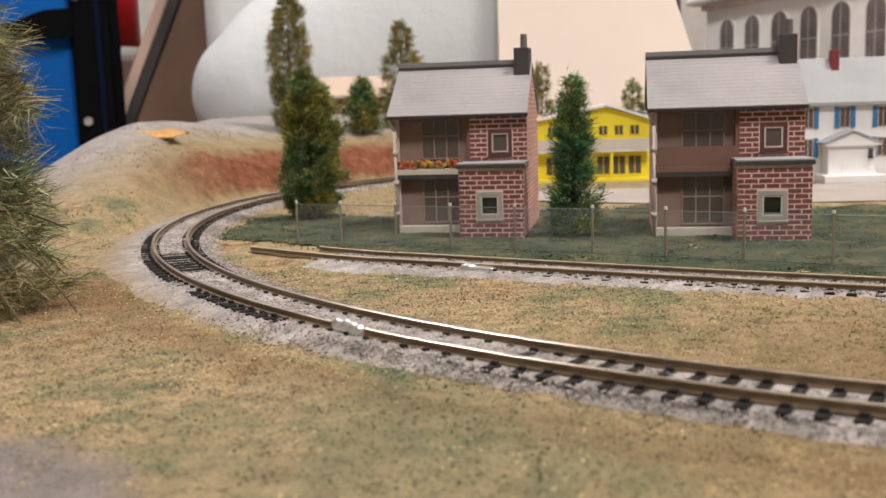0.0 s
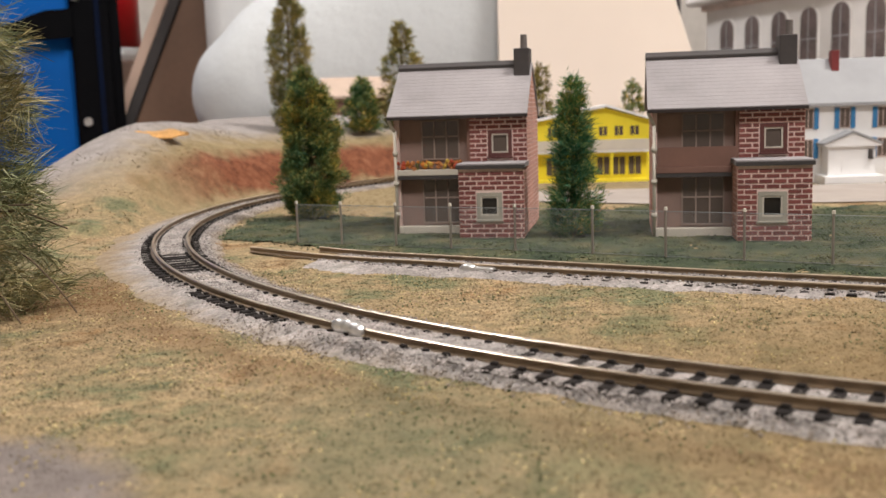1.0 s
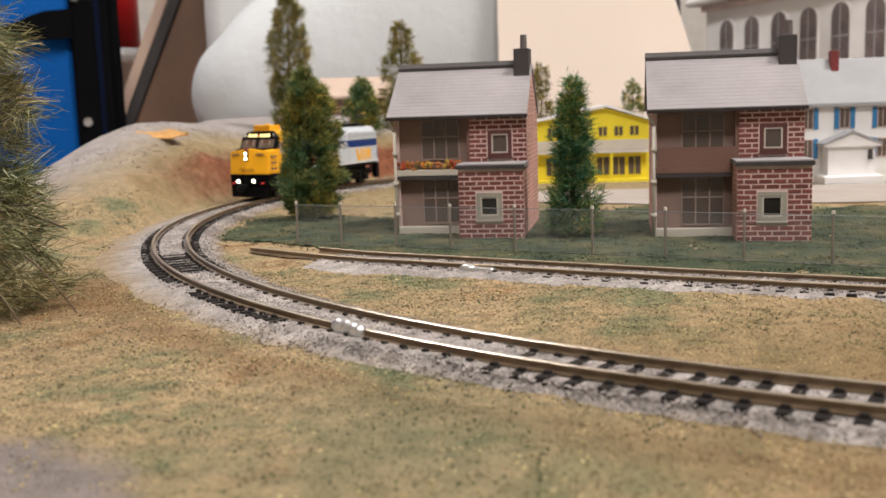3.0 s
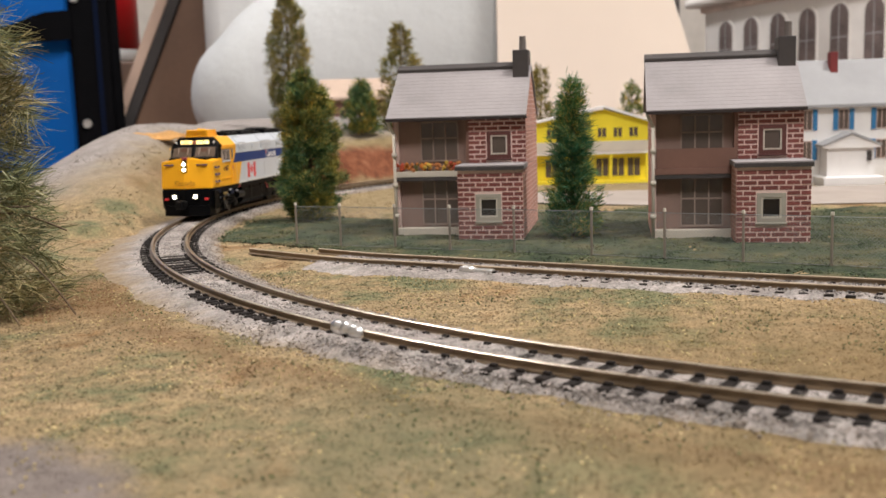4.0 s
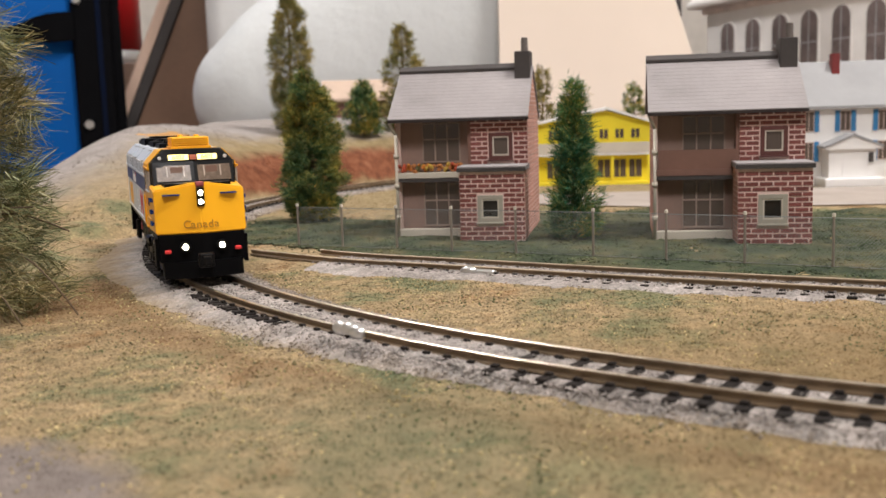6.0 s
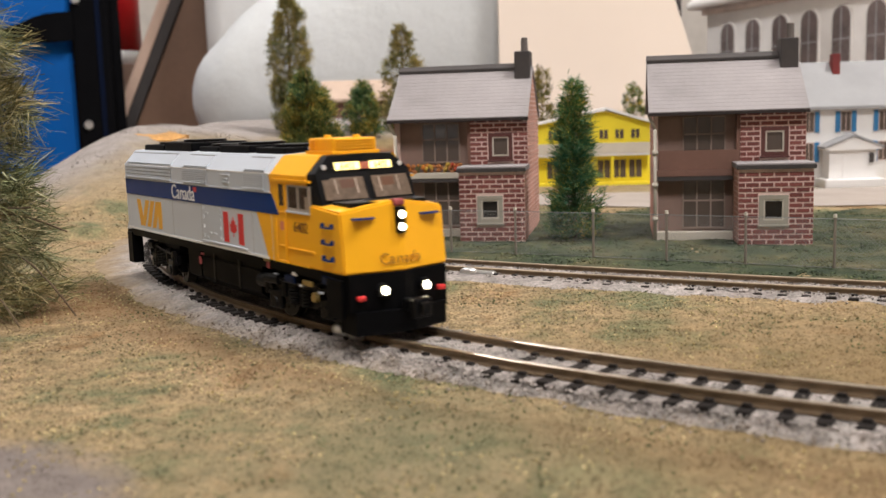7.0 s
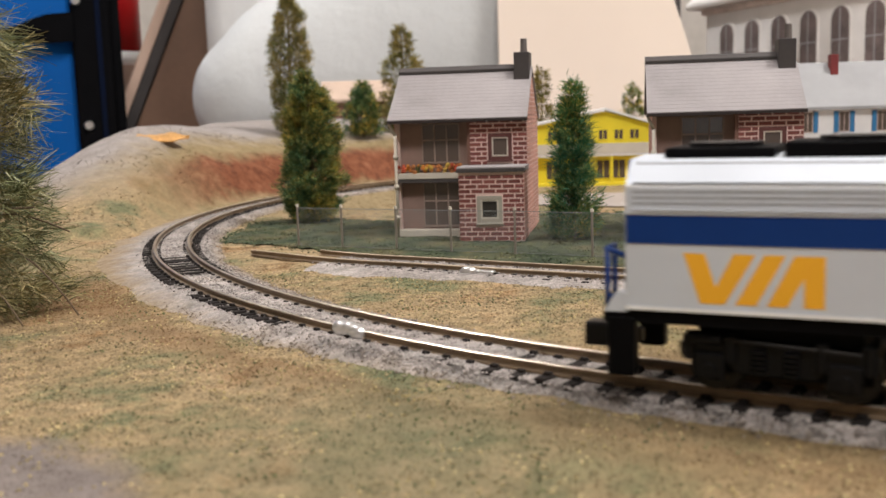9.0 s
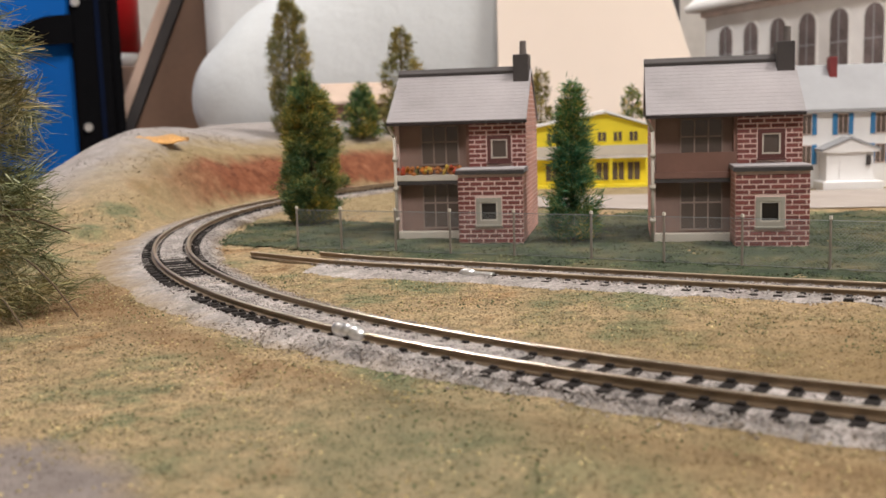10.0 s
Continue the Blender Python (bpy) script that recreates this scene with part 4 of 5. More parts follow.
M_TAG = mat("faded_red", (0.32, 0.06, 0.06), 0.6)
M_BRASS = mat("brass_gear", (0.45, 0.33, 0.12), 0.35, 0.8)
M_STEEL = mat("wheel_steel", (0.02, 0.018, 0.016), 0.4, 0.6, vary=0.15)


def side_strip(bm, pts, s, out):
    """A thin raised patch on a body side; pts are (x, z)."""
    y = HW + 0.0
    prism(bm, [(p[0], p[1]) for p in pts], "y", s * (y - 0.02), s * (y + out))
    return bm


def words(txt, size, material, parent, m, name):
    cu = bpy.data.curves.new(name, "FONT")
    cu.body, cu.size, cu.extrude, cu.align_x = txt, size * MM, 0.00004, "CENTER"
    cu.materials.append(material)
    ob = new(name, cu)
    ob.parent = parent
    ob.matrix_basis = m
    return ob


def locomotive():
    lo = thing("locomotive", put(0, 0, 0), "yellow, silver and blue model diesel locomotive with lit headlights", "locomotive")
    SH, TOP, INS = 25.8, 28.9, 2.8      # shoulder, roof, inset of the roof edge
    sec = [(-HW, 10.7), (-HW, SH), (-HW + INS, TOP), (0, TOP + 0.35), (HW - INS, TOP), (HW, SH), (HW, 10.7)]
    hood = part("hood", prism(bmesh.new(), sec, "x", TAIL, 24.0), M_SILVER, lo, "silver hood with a blue band")
    # cab, with a wedge of the same section
    bm = bmesh.new()
    prism(bm, sec, "x", 24.0, 37.1)
    cab = part("cab", bm, M_YEL, lo, "yellow cab")
    # black windscreen block ahead of the cab
    bm = bmesh.new()
    lo_pts = [(37.1, -HW + 0.25, 20.9), (37.1, HW - 0.25, 20.9), (41.1, HW - 0.9, 20.9), (41.9, 0, 20.9), (41.1, -HW + 0.9, 20.9)]
    mid = [(37.1, -HW + 0.25, 26.0), (37.1, HW - 0.25, 26.0), (38.9, HW - 0.9, 26.2), (39.5, 0, 26.2), (38.9, -HW + 0.9, 26.2)]
    top = [(37.1, -6.6, 29.1), (37.1, 6.6, 29.1), (38.1, 6.2, 28.9), (38.6, 0, 29.1), (38.1, -6.2, 28.9)]
    rings = [[bm.verts.new(p) for p in r] for r in (lo_pts, mid, top)]
    for a, b in zip(rings, rings[1:]):
        for i in range(5):
            bm.faces.new((a[i], a[(i + 1) % 5], b[(i + 1) % 5], b[i]))
    bm.faces.new(rings[0][::-1])
    bm.faces.new(rings[2])
    scr = part("windscreen_surround", bm, M_BLACKSAT, lo, "black windscreen surround")

    def slanted(x0, z0, x1, z1, ya, yb, out, yc=0.0):
        """A thin panel on one half of the slanted front; ya near the middle."""
        b = bmesh.new()
        vs = []
        for (x, z) in ((x0, z0), (x1, z1)):
            for y in (ya, yb):
                vs.append((x + out - abs(y) * 0.085, y, z))
        v = [b.verts.new(p) for p in vs] + [b.verts.new((p[0] - 0.5, p[1], p[2])) for p in vs]
        for q in ((0, 1, 3, 2), (6, 7, 5, 4), (0, 4, 5, 1), (2, 3, 7, 6), (0, 2, 6, 4), (1, 5, 7, 3)):
            b.faces.new([v[i] for i in q])
        return b
    for s in (-1, 1):
        part("windscreen", slanted(41.5, 21.9, 39.8, 25.4, s * 0.8, s * 8.2, 0.18), M_SCREEN, scr)
        part("blind", slanted(40.6, 23.7, 40, 25.1, s * 2.6, s * 5.2, 0.22), M_BROWNINK, scr, "brown sun blind")
        for y in (2.1, 5.8):
            part("wiper", slanted(41.25, 22.2, 39.9, 25.2, s * y, s * (y + 0.3), 0.26), M_PALETAN, scr, "thin tan wiper arm")
        nb = part("number_board", slanted(39.6, 26.6, 39.25, 27.8, s * 1.0, s * 5.4, 0.12), M_NUM, scr, "lit amber number board")
        words("6402", 1.35, M_BROWNINK, nb, Matrix.Translation(((39.7 - 3.2 * 0.085) * MM, s * 3.2 * MM, 26.75 * MM)) @ Euler((radians(75), 0, radians(90 + s * 5))).to_matrix().to_4x4(), "lettering")
        part("marker_lamp", tube(bmesh.new(), (38.1, s * 7.3, 27.2), (38.9, s * 7.3, 27.1), 0.4, 0.4), M_WHITE, scr)
    part("builder_plate", boxed(38.7, 39.65, -0.75, 0.75, 26.6, 27.7, 0.1), M_DULLPINK, scr, "small reddish plate between the number boards")
    # nose
    bm = bmesh.new()
    zb, zt = 10.7, 20.7
    plan_b = [(37.1, -HW), (NOSE, -HW + 0.1), (NOSE + 2.0, 0), (NOSE, HW - 0.1), (37.1, HW)]
    plan_t = [(37.1, -HW), (NOSE - 1.0, -HW + 0.1), (NOSE + 0.9, 0), (NOSE - 1.0, HW - 0.1), (37.1, HW)]
    zt_f = [21.2, zt - 0.3, zt + 1.3, zt - 0.3, 21.2]
    lo_r = [bm.verts.new((*p, zb)) for p in plan_b]
    hi_r = [bm.verts.new((p[0], p[1], z)) for p, z in zip(plan_t, zt_f)]
    for i in range(5):
        bm.faces.new((lo_r[i], lo_r[(i + 1) % 5], hi_r[(i + 1) % 5], hi_r[i]))
    bm.faces.new(lo_r[::-1])
    bm.faces.new((hi_r[0], hi_r[1], hi_r[2]))
    bm.faces.new((hi_r[0], hi_r[2], hi_r[4]))
    bm.faces.new((hi_r[2], hi_r[3], hi_r[4]))
    es = [e for e in bm.edges if (e.verts[0].co.x > 44 or e.verts[1].co.x > 44)]
    bmesh.ops.bevel(bm, geom=es, offset=0.3, segments=2, affect="EDGES")
    nose = part("nose", bm, M_YEL, lo, "blunt yellow nose")
    # dark anti-glare deck on the nose top
    bm = bmesh.new()
    prism(bm, [(41.2, -7.6), (46.5, -7.2), (48.3, 0), (46.5, 7.2), (41.2, 7.6), (41.9, 0)], "z", 20.9, 21.7)
    part("deck", bm, M_BLACKSAT, nose, "dark deck before the windscreen")
    part("lamp_hood", boxed(NOSE - 0.3, NOSE + 1.3, -0.95, 0.95, 21.0, 22.1, 0.25), M_TAG, nose, "dark red lamp hood over the headlight")
    # headlights and ditch lights
    hl = part("headlight", boxed(NOSE + 0.6, NOSE + 1.85, -0.85, 0.85, 16.6, 20.9, 0.3), M_BLACKSAT, nose)
    for z in (17.7, 19.7):
        part("lens", tube(bmesh.new(), (NOSE + 1.6, 0, z), (NOSE + 2.1, 0, z), 0.6, 0.56, 14), M_LAMP, hl, "lit headlight lens")
    # underframe, pilot
    part("underframe", boxed(TAIL + 0.2, NOSE - 1.0, -HW + 0.5, HW - 0.5, 9.0, 10.68), M_BLACK, lo)
    bm = bmesh.new()
    prism(bm, [(NOSE - 4, -9.2), (NOSE + 0.4, -9.2), (NOSE + 2.0, 0), (NOSE + 0.4, 9.2), (NOSE - 4, 9.2)], "z", 4.6, 10.66)
    prism(bm, [(NOSE - 4, -8.6), (NOSE + 1.0, -8.6), (NOSE + 2.7, -1.5), (NOSE + 2.7, 1.5), (NOSE + 1.0, 8.6), (NOSE - 4, 8.6)], "z", 1.0, 4.7)
    pil = part("pilot", bm, M_BLACK, lo, "black snow plough pilot")
    for s in (-1, 1):
        d = part("ditch_light", tube(bmesh.new(), (NOSE + 0.2, s * 3.95, 8.0), (NOSE + 2.3, s * 3.95, 8.0), 1.15, 1.15, 14), M_BLACKSAT, pil)
        part("lens", tube(bmesh.new(), (NOSE + 2.2, s * 3.95, 8.0), (NOSE + 2.65, s * 3.95, 8.0), 0.68, 0.64, 14), M_LAMP, d, "lit ditch light lens")
        part("hose", boxed(NOSE + 0.6, NOSE + 1.6, s * 7.6 - 0.7, s * 7.6 + 0.7, 6.6, 7.4, 0.2), M_RED, pil, "red hose end")
        part("step", boxed(NOSE - 5.5, NOSE - 0.8, s * 9.7 - 0.35, s * 9.7 + 0.35, 3.6, 9.8), M_BLACK, lo)
    for x, s in ((NOSE + 2.0, 1), (TAIL - 0.2, -1)):
        bm = bmesh.new()
        box(bm, min(x, x + s * 6.2), max(x, x + s * 6.2), -0.9, 0.9, 4.4, 6.4, 0.3)
        box(bm, min(x + s * (7.6 if s < 0 else 5.3), x + s * 3.6), max(x + s * (7.6 if s < 0 else 5.3), x + s * 3.6), -1.8, 1.6, 3.8, 7.0, 0.4)
        part("coupler", bm, M_BLACKSAT, lo, "black knuckle coupler")
    # fuel tank and trucks
    part("fuel_tank", prism(bmesh.new(), [(-8.6, 7.7), (-8.6, 3.6), (-6.4, 1.8), (6.4, 1.8), (8.6, 3.6), (8.6, 7.7)], "x", -12.4, 15.5), M_BLACK, lo)
    part("battery_box", prism(bmesh.new(), [(-8.4, 8.98), (-8.4, 3.4), (-6.8, 2.4), (6.8, 2.4), (8.4, 3.4), (8.4, 8.98)], "x", -20.6, -13.8), M_BLACK, lo)
    for q in (-6, 6):
        part("tank_strap", boxed(q - 0.5, q + 0.5, -8.75, 8.75, 3.2, 9.0, 0.15), M_BLACKSAT, lo)
    part("tank_saddle", boxed(-12.3, 15.4, -8.3, 8.3, 7.72, 8.98), M_BLACK, lo)
    for x in (31.5 - 2.0, -31.5 - 4.0):
        tr = part("truck", boxed(-10.6, 10.6, -7.0, 7.0, 2.6, 6.6, 0.4), M_BLACK, lo)
        tr.matrix_basis = put(x, 0, 0, math.degrees(math.asin((x + 2.4) / RAD)))
        part("bolster", boxed(-9.6, 9.6, -6.9, 6.9, 6.62, 8.96), M_BLACK, tr)
        for s in (-1, 1):
            bm = bmesh.new()
            prism(bm, [(-11.6, 6.4), (-11.4, 4.6), (-6.0, 4.5), (-4.6, 3.2), (4.6, 3.2), (6.0, 4.5), (11.4, 4.6), (11.6, 6.4), (5.2, 6.9), (-5.2, 6.9)], "y", *sorted((s * 7.2, s * 8.1)))
            for q in (-7.8, 7.8):
                box(bm, q - 1.9, q + 1.9, *sorted((s * 7.6, s * 8.7)), 2.0, 5.4, 0.3)
                tube(bm, (q, s * 8.6, 3.2), (q, s * 9.0, 3.2), 1.1, 0.9, 12)
                for e in (-2.6, 2.6):
                    tube(bm, (q + e, s * 8.1, 4.4), (q + e, s * 8.1, 7.6), 0.75, 0.75, 10)
            side = part("side_frame", bm, M_BLACKSAT, tr)
            for q in (-1.9, 1.9):
                bm = bmesh.new()
                for k in range(5):
                    tube(bm, (q, s * 8.3, 3.4 + k * 0.62), (q, s * 8.3, 3.75 + k * 0.62), 0.95, 0.95, 12)
                part("coil_spring", bm, M_BLACKSAT, side)
            part("brake_cylinder", tube(bmesh.new(), (-10.4, s * 8.5, 7.2), (-6.2, s * 8.5, 7.2), 0.9, 0.9, 12), M_BLACKSAT, side)
            part("brake_rod", tube(bmesh.new(), (-6.2, s * 8.6, 7.2), (9.5, s * 8.6, 6.8), 0.2, 0.2, 6), M_STEEL, side)
        for q in (-7.8, 7.8):
            bm = bmesh.new()
            for s in (-1, 1):
                tube(bm, (0, s * 3.9, 0), (0, s * 5.6, 0), 3.15, 3.15, 24)
                tube(bm, (0, s * 3.5, 0), (0, s * 3.95, 0), 3.6, 3.6, 24)
                for k in range(5):
                    a = k * 1.2566
                    tube(bm, (1.7 * math.cos(a), s * 5.55, 1.7 * math.sin(a)), (1.7 * math.cos(a), s * 5.75, 1.7 * math.sin(a)), 0.4, 0.4, 6)
            tube(bm, (0, -5, 0), (0, 5, 0), 0.8, 0.8, 10)
            ws = part("wheelset", bm, M_STEEL, tr, "steel wheelset")
            ws.matrix_basis = put(q, 0, 3.2)
            WHEELS.append((ws, q))
    # livery on the two sides
    for s in (-1, 1):
        part("blue_band", side_strip(bmesh.new(), [(TAIL + 0.1, 18.9), (NOSE - 21.5, 18.9), (NOSE - 24.0, 22.4), (TAIL + 0.1, 22.4)], s, 0.11), M_BLUE, hood, "dark blue band")
        part("yellow_panel", side_strip(bmesh.new(), [(23.8, 10.72), (23.8, 18.85), (NOSE - 30.4, 18.85), (NOSE - 26.2, 10.72)], s, 0.045), M_YEL, hood)
        part("yellow_panel", side_strip(bmesh.new(), [(23.9, 22.45), (24.1, SH), (NOSE - 25.0, SH), (NOSE - 24.0, 22.45)], s, 0.045), M_YEL, hood)
        part("sill_line", boxed(TAIL, NOSE - 26.0, *sorted((s * (HW - 0.1), s * (HW + 0.12))), 10.75, 11.15), M_WHITE, hood)
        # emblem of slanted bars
        em, k = -46.9, 15.9 / 13.4
        bm = bmesh.new()
        sx = 1 if s < 0 else -1
        for pts in ([(0, 6), (2.1, 6), (3.2, 2.0), (4.9, 6), (7.0, 6), (4.1, 0), (1.7, 0)], [(5.1, 0), (7.1, 0), (9.8, 6), (7.8, 6)], [(8.1, 0), (10.6, 6), (13.4, 6), (13.4, 0), (11.5, 0), (11.5, 3.4), (10.0, 0)]):
            side_strip(bm, [(em + k * (6.7 + sx * (p[0] - 6.7)), 11.9 + p[1]) for p in pts], s, 0.06)
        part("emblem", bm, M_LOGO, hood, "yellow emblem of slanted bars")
        # flag
        fb = bmesh.new()
        side_strip(fb, [(2.8, 12.2), (5.1, 12.2), (5.1, 18.0), (2.8, 18.0)], s, 0.06)
        side_strip(fb, [(9.6, 12.2), (11.9, 12.2), (11.9, 18.0), (9.6, 18.0)], s, 0.06)
        leaf = [(0, 2.1), (0.45, 1.1), (0.95, 1.35), (0.8, 0.55), (1.7, 0.7), (1.35, -0.1), (1.7, -0.35), (0.75, -0.95), (0.12, -1.0), (0.12, -1.8), (-0.12, -1.8), (-0.12, -1.0), (-0.75, -0.95), (-1.7, -0.35), (-1.35, -0.1), (-1.7, 0.7), (-0.8, 0.55), (-0.95, 1.35), (-0.45, 1.1)]
        side_strip(fb, [(7.35 + p[0], 15.2 + p[1]) for p in leaf], s, 0.06)
        part("flag", fb, M_RED, hood, "red leaf flag marking")
        turn = Euler((radians(90), 0, radians(0 if s < 0 else 180))).to_matrix().to_4x4()
        words("Canada", 4.3, M_WHITE, hood, Matrix.Translation(((-17.4 if s < 0 else -16.6) * MM, s * (HW + 0.15) * MM, 19.25 * MM)) @ turn, "lettering")
        part("flag", side_strip(bmesh.new(), [(-11.4, 21.1), (-9.9, 21.1), (-9.9, 22.1), (-11.4, 22.1)], s, 0.15), M_RED, hood)
        words("6402", 2.5, M_BROWNINK, cab, Matrix.Translation((34.7 * MM, s * (HW + 0.06) * MM, 16.4 * MM)) @ turn, "lettering")
        # cab windows, door
        bm = bmesh.new()
        ys = sorted((s * (HW - 0.3), s * (HW + 0.14)))
        for x0, x1, z0, z1 in ((30.3, 38.2, 19.9, 20.35), (30.3, 38.2, 23.95, 24.2), (30.3, 30.65, 20.35, 23.95), (37.85, 38.2, 20.35, 23.95), (34.0, 34.6, 20.35, 23.95)):
            box(bm, x0, x1, *ys, z0, z1)
        w = part("cab_window", bm, M_DULLFRAME, cab, "dull silver sliding window frame")
        for x0, x1 in ((30.65, 34.0), (34.6, 37.85)):
            part("pane", boxed(x0, x1, *sorted((s * (HW - 0.25), s * (HW + 0.05))), 20.35, 23.95), M_GLASS, w)
        # raised pale patch stands in for a reflection in the pane
        part("painted_reflection", boxed(36.6, 37.8, *sorted((s * (HW - 0.2), s * (HW + 0.07))), 20.4, 22.4), M_PALETAN, w, "pale reflection painted on the glass")
        part("window_ledge", boxed(30.1, 38.4, *sorted((s * (HW - 0.1), s * (HW + 0.4))), 19.55, 19.88, 0.08), M_SILVER, w)
        dr = part("cab_door", boxed(27.0, 29.6, *sorted((s * (HW - 0.3), s * (HW + 0.08))), 11.0, 25.0, 0.05), M_YEL, cab)
        part("pane", boxed(27.4, 29.0, *sorted((s * HW, s * (HW + 0.2))), 20.6, 24.2), M_GLASS, dr)
        part("emblem_plate", boxed(27.4, 29.0, *sorted((s * HW, s * (HW + 0.13))), 16.4, 17.9), M_DULLPINK, dr, "small pink plate")
        part("door_step", boxed(27.05, 29.5, *sorted((s * HW, s * (HW + 0.35))), 13.5, 13.85, 0.08), M_YEL, dr)
        part("door_step", boxed(26.6, 29.9, *sorted((s * HW, s * (HW + 0.4))), 10.75, 11.2, 0.08), M_YEL, dr)
        part("door_step", boxed(27.05, 29.5, *sorted((s * HW, s * (HW + 0.3))), 19.3, 19.6, 0.08), M_YEL, dr)
        for x in (26.6, 29.9):
            part("grab_rail", tube(bmesh.new(), (x, s * (HW + 0.5), 11.6), (x, s * (HW + 0.5), 18.4), 0.14, 0.14, 6), M_YEL, cab)
        part("drip_rail", boxed(25.0, 38.6, *sorted((s * (HW - 0.2), s * (HW + 0.35))), 24.7, 25.1), M_YEL, cab)
        part("belt_rail", boxed(30.2, 39.4, *sorted((s * (HW - 0.1), s * (HW + 0.3))), 13.3, 13.65, 0.08), M_YEL, cab)
        for z in (12.6, 15.2, 17.8):
            bm = bmesh.new()
            box(bm, 42.4, 45.6, *sorted((s * (HW + 0.3), s * (HW + 0.6))), z, z + 0.3)
            for x in (42.4, 45.3):
                box(bm, x, x + 0.3, *sorted((s * (HW - 0.2), s * (HW + 0.55))), z + 0.02, z + 0.8)
            part("nose_step", bm, M_BLUE, nose, "dark blue grab iron")
        bm = bmesh.new()
        box(bm, NOSE - 0.6, NOSE + 0.75, *sorted((s * 4.4, s * 8.0)), 19.2, 19.5)
        part("grab_iron", bm, M_BLUE, nose)
        # hood panels and grilles
        for x0, x1, z0, z1 in ((-53, -24, 23.2, 25.7), (-17, -4.4, 23.2, 25.5), (13, 21.6, 23.2, 25.6)):
            x0, x1 = sorted((x0, x1))
            g = part("grille", boxed(x0, x1, *sorted((s * (HW - 0.1), s * (HW + 0.1))), z0, z1), M_SILVERGAP, hood, "silver louvred grille")
            nsl = 4 if x1 < -20 else 6
            for i in range(nsl):
                z = z0 + 0.2 + i * (z1 - z0 - 0.4) / (nsl - 1)
                hs = 0.36 * (z1 - z0) / nsl
                part("slat", boxed(x0, x1, *sorted((s * HW, s * (HW + 0.22))), z - hs, z + hs), M_SILVER, g)
            part("grille_sill", boxed(x0 - 0.2, x1 + 0.2, *sorted((s * HW, s * (HW + 0.4))), z0 - 0.35, z0 - 0.05, 0.06), M_SILVER, g)
            part("hatch_lip", prism(bmesh.new(), [(s * (HW - INS + 0.25), TOP - 0.35), (s * (HW - INS + 0.75), TOP - 0.35), (s * (HW - INS + 0.75), TOP - 0.6), (s * (HW - INS + 0.25), TOP - 0.6)], "x", x0, x1), M_GREY, g)
            bm = bmesh.new()
            rect = [(x0, HW - 0.35, SH + 0.4), (x1, HW - 0.35, SH + 0.4), (x1, HW - INS + 0.35, TOP - 0.4), (x0, HW - INS + 0.35, TOP - 0.4)]
            lo_v = [bm.verts.new((p[0], s * (p[1] - 0.2), p[2] - 0.15)) for p in rect]
            hi_v = [bm.verts.new((p[0], s * (p[1] + 0.17), p[2] + 0.13)) for p in rect]
            for i in range(4):
                bm.faces.new((lo_v[i], lo_v[(i + 1) % 4], hi_v[(i + 1) % 4], hi_v[i]))
            bm.faces.new(lo_v[::-1])
            bm.faces.new(hi_v)
            part("roof_hatch", bm, M_SILVER, hood)
            part("hatch_seam", boxed(x0, x1, *sorted((s * (HW - 0.3), s * (HW - 0.02))), SH + 0.15, SH + 0.32), M_GREY, hood)
        for x in (-24, -8, -1, 16):
            part("door_seam", boxed(x - 0.07, x + 0.07, *sorted((s * (HW - 0.1), s * (HW + 0.03))), 11.2, 18.8), M_GREY, hood)
        for x, z in ((-6, 12.2), (1, 12.4), (-6, 17), (1, 17)):
            part("latch", boxed(x, x + 1.4, *sorted((s * (HW - 0.1), s * (HW + 0.2))), z, z + 0.35), M_SILVER, hood)
        pn = part("side_door", boxed(-7.4, 1.9, *sorted((s * (HW - 0.1), s * (HW + 0.05))), 11.4, 18.6), M_SILVER, hood)
        part("door_sill", boxed(-7.6, 13.4, *sorted((s * (HW - 0.1), s * (HW + 0.32))), 11.45, 11.8, 0.06), M_SILVER, hood)
        for z in (12.3, 14.2, 16.0, 17.9):
            for x in (-7.0, 1.1):
                part("hinge", boxed(x, x + 0.5, *sorted((s * HW, s * (HW + 0.22))), z, z + 0.7, 0.06), M_SILVER, pn)
        for x in (-4.2, -1.8):
            part("door_latch", boxed(x, x + 1.2, *sorted((s * HW, s * (HW + 0.25))), 13.2, 13.55, 0.05), M_SILVER, pn)
        part("lift_ring", boxed(3.5, 6.6, *sorted((s * HW, s * (HW + 0.3))), 23.5, 23.8, 0.05), M_SILVER, hood)
        part("lift_ring", boxed(4.3, 5.8, *sorted((s * HW, s * (HW + 0.3))), 24.2, 24.5, 0.05), M_SILVER, hood)
        part("lift_ring", boxed(3.1, 7.0, *sorted((s * HW, s * (HW + 0.3))), 24.9, 25.2, 0.05), M_SILVER, hood)
        part("band_edge", boxed(TAIL, 24, *sorted((s * (HW - 0.1), s * (HW + 0.25))), 22.42, 22.75, 0.06), M_SILVER, hood)
        part("roof_seam", boxed(TAIL, 24, *sorted((s * (HW - 0.12), s * (HW + 0.06))), SH - 0.12, SH + 0.1), M_WHITE, hood)
    for k, ch in enumerate("Canada"):
        y = -3.2 + k * 1.28
        words(ch, 2.5, M_FADEINK, nose, Matrix.Translation(((NOSE + 2.06 - abs(y) * 0.194) * MM, y * MM, 12.0 * MM)) @ Euler((radians(86), 0, radians(90 + (10.5 if y > 0 else -10.5)))).to_matrix().to_4x4(), "lettering")
    # roof gear
    ac = part("air_conditioner", boxed(28.0, 36.6, -4.2, 4.2, TOP + 0.1, 31.7, 0.25), M_YEL, cab, "yellow louvred roof unit")
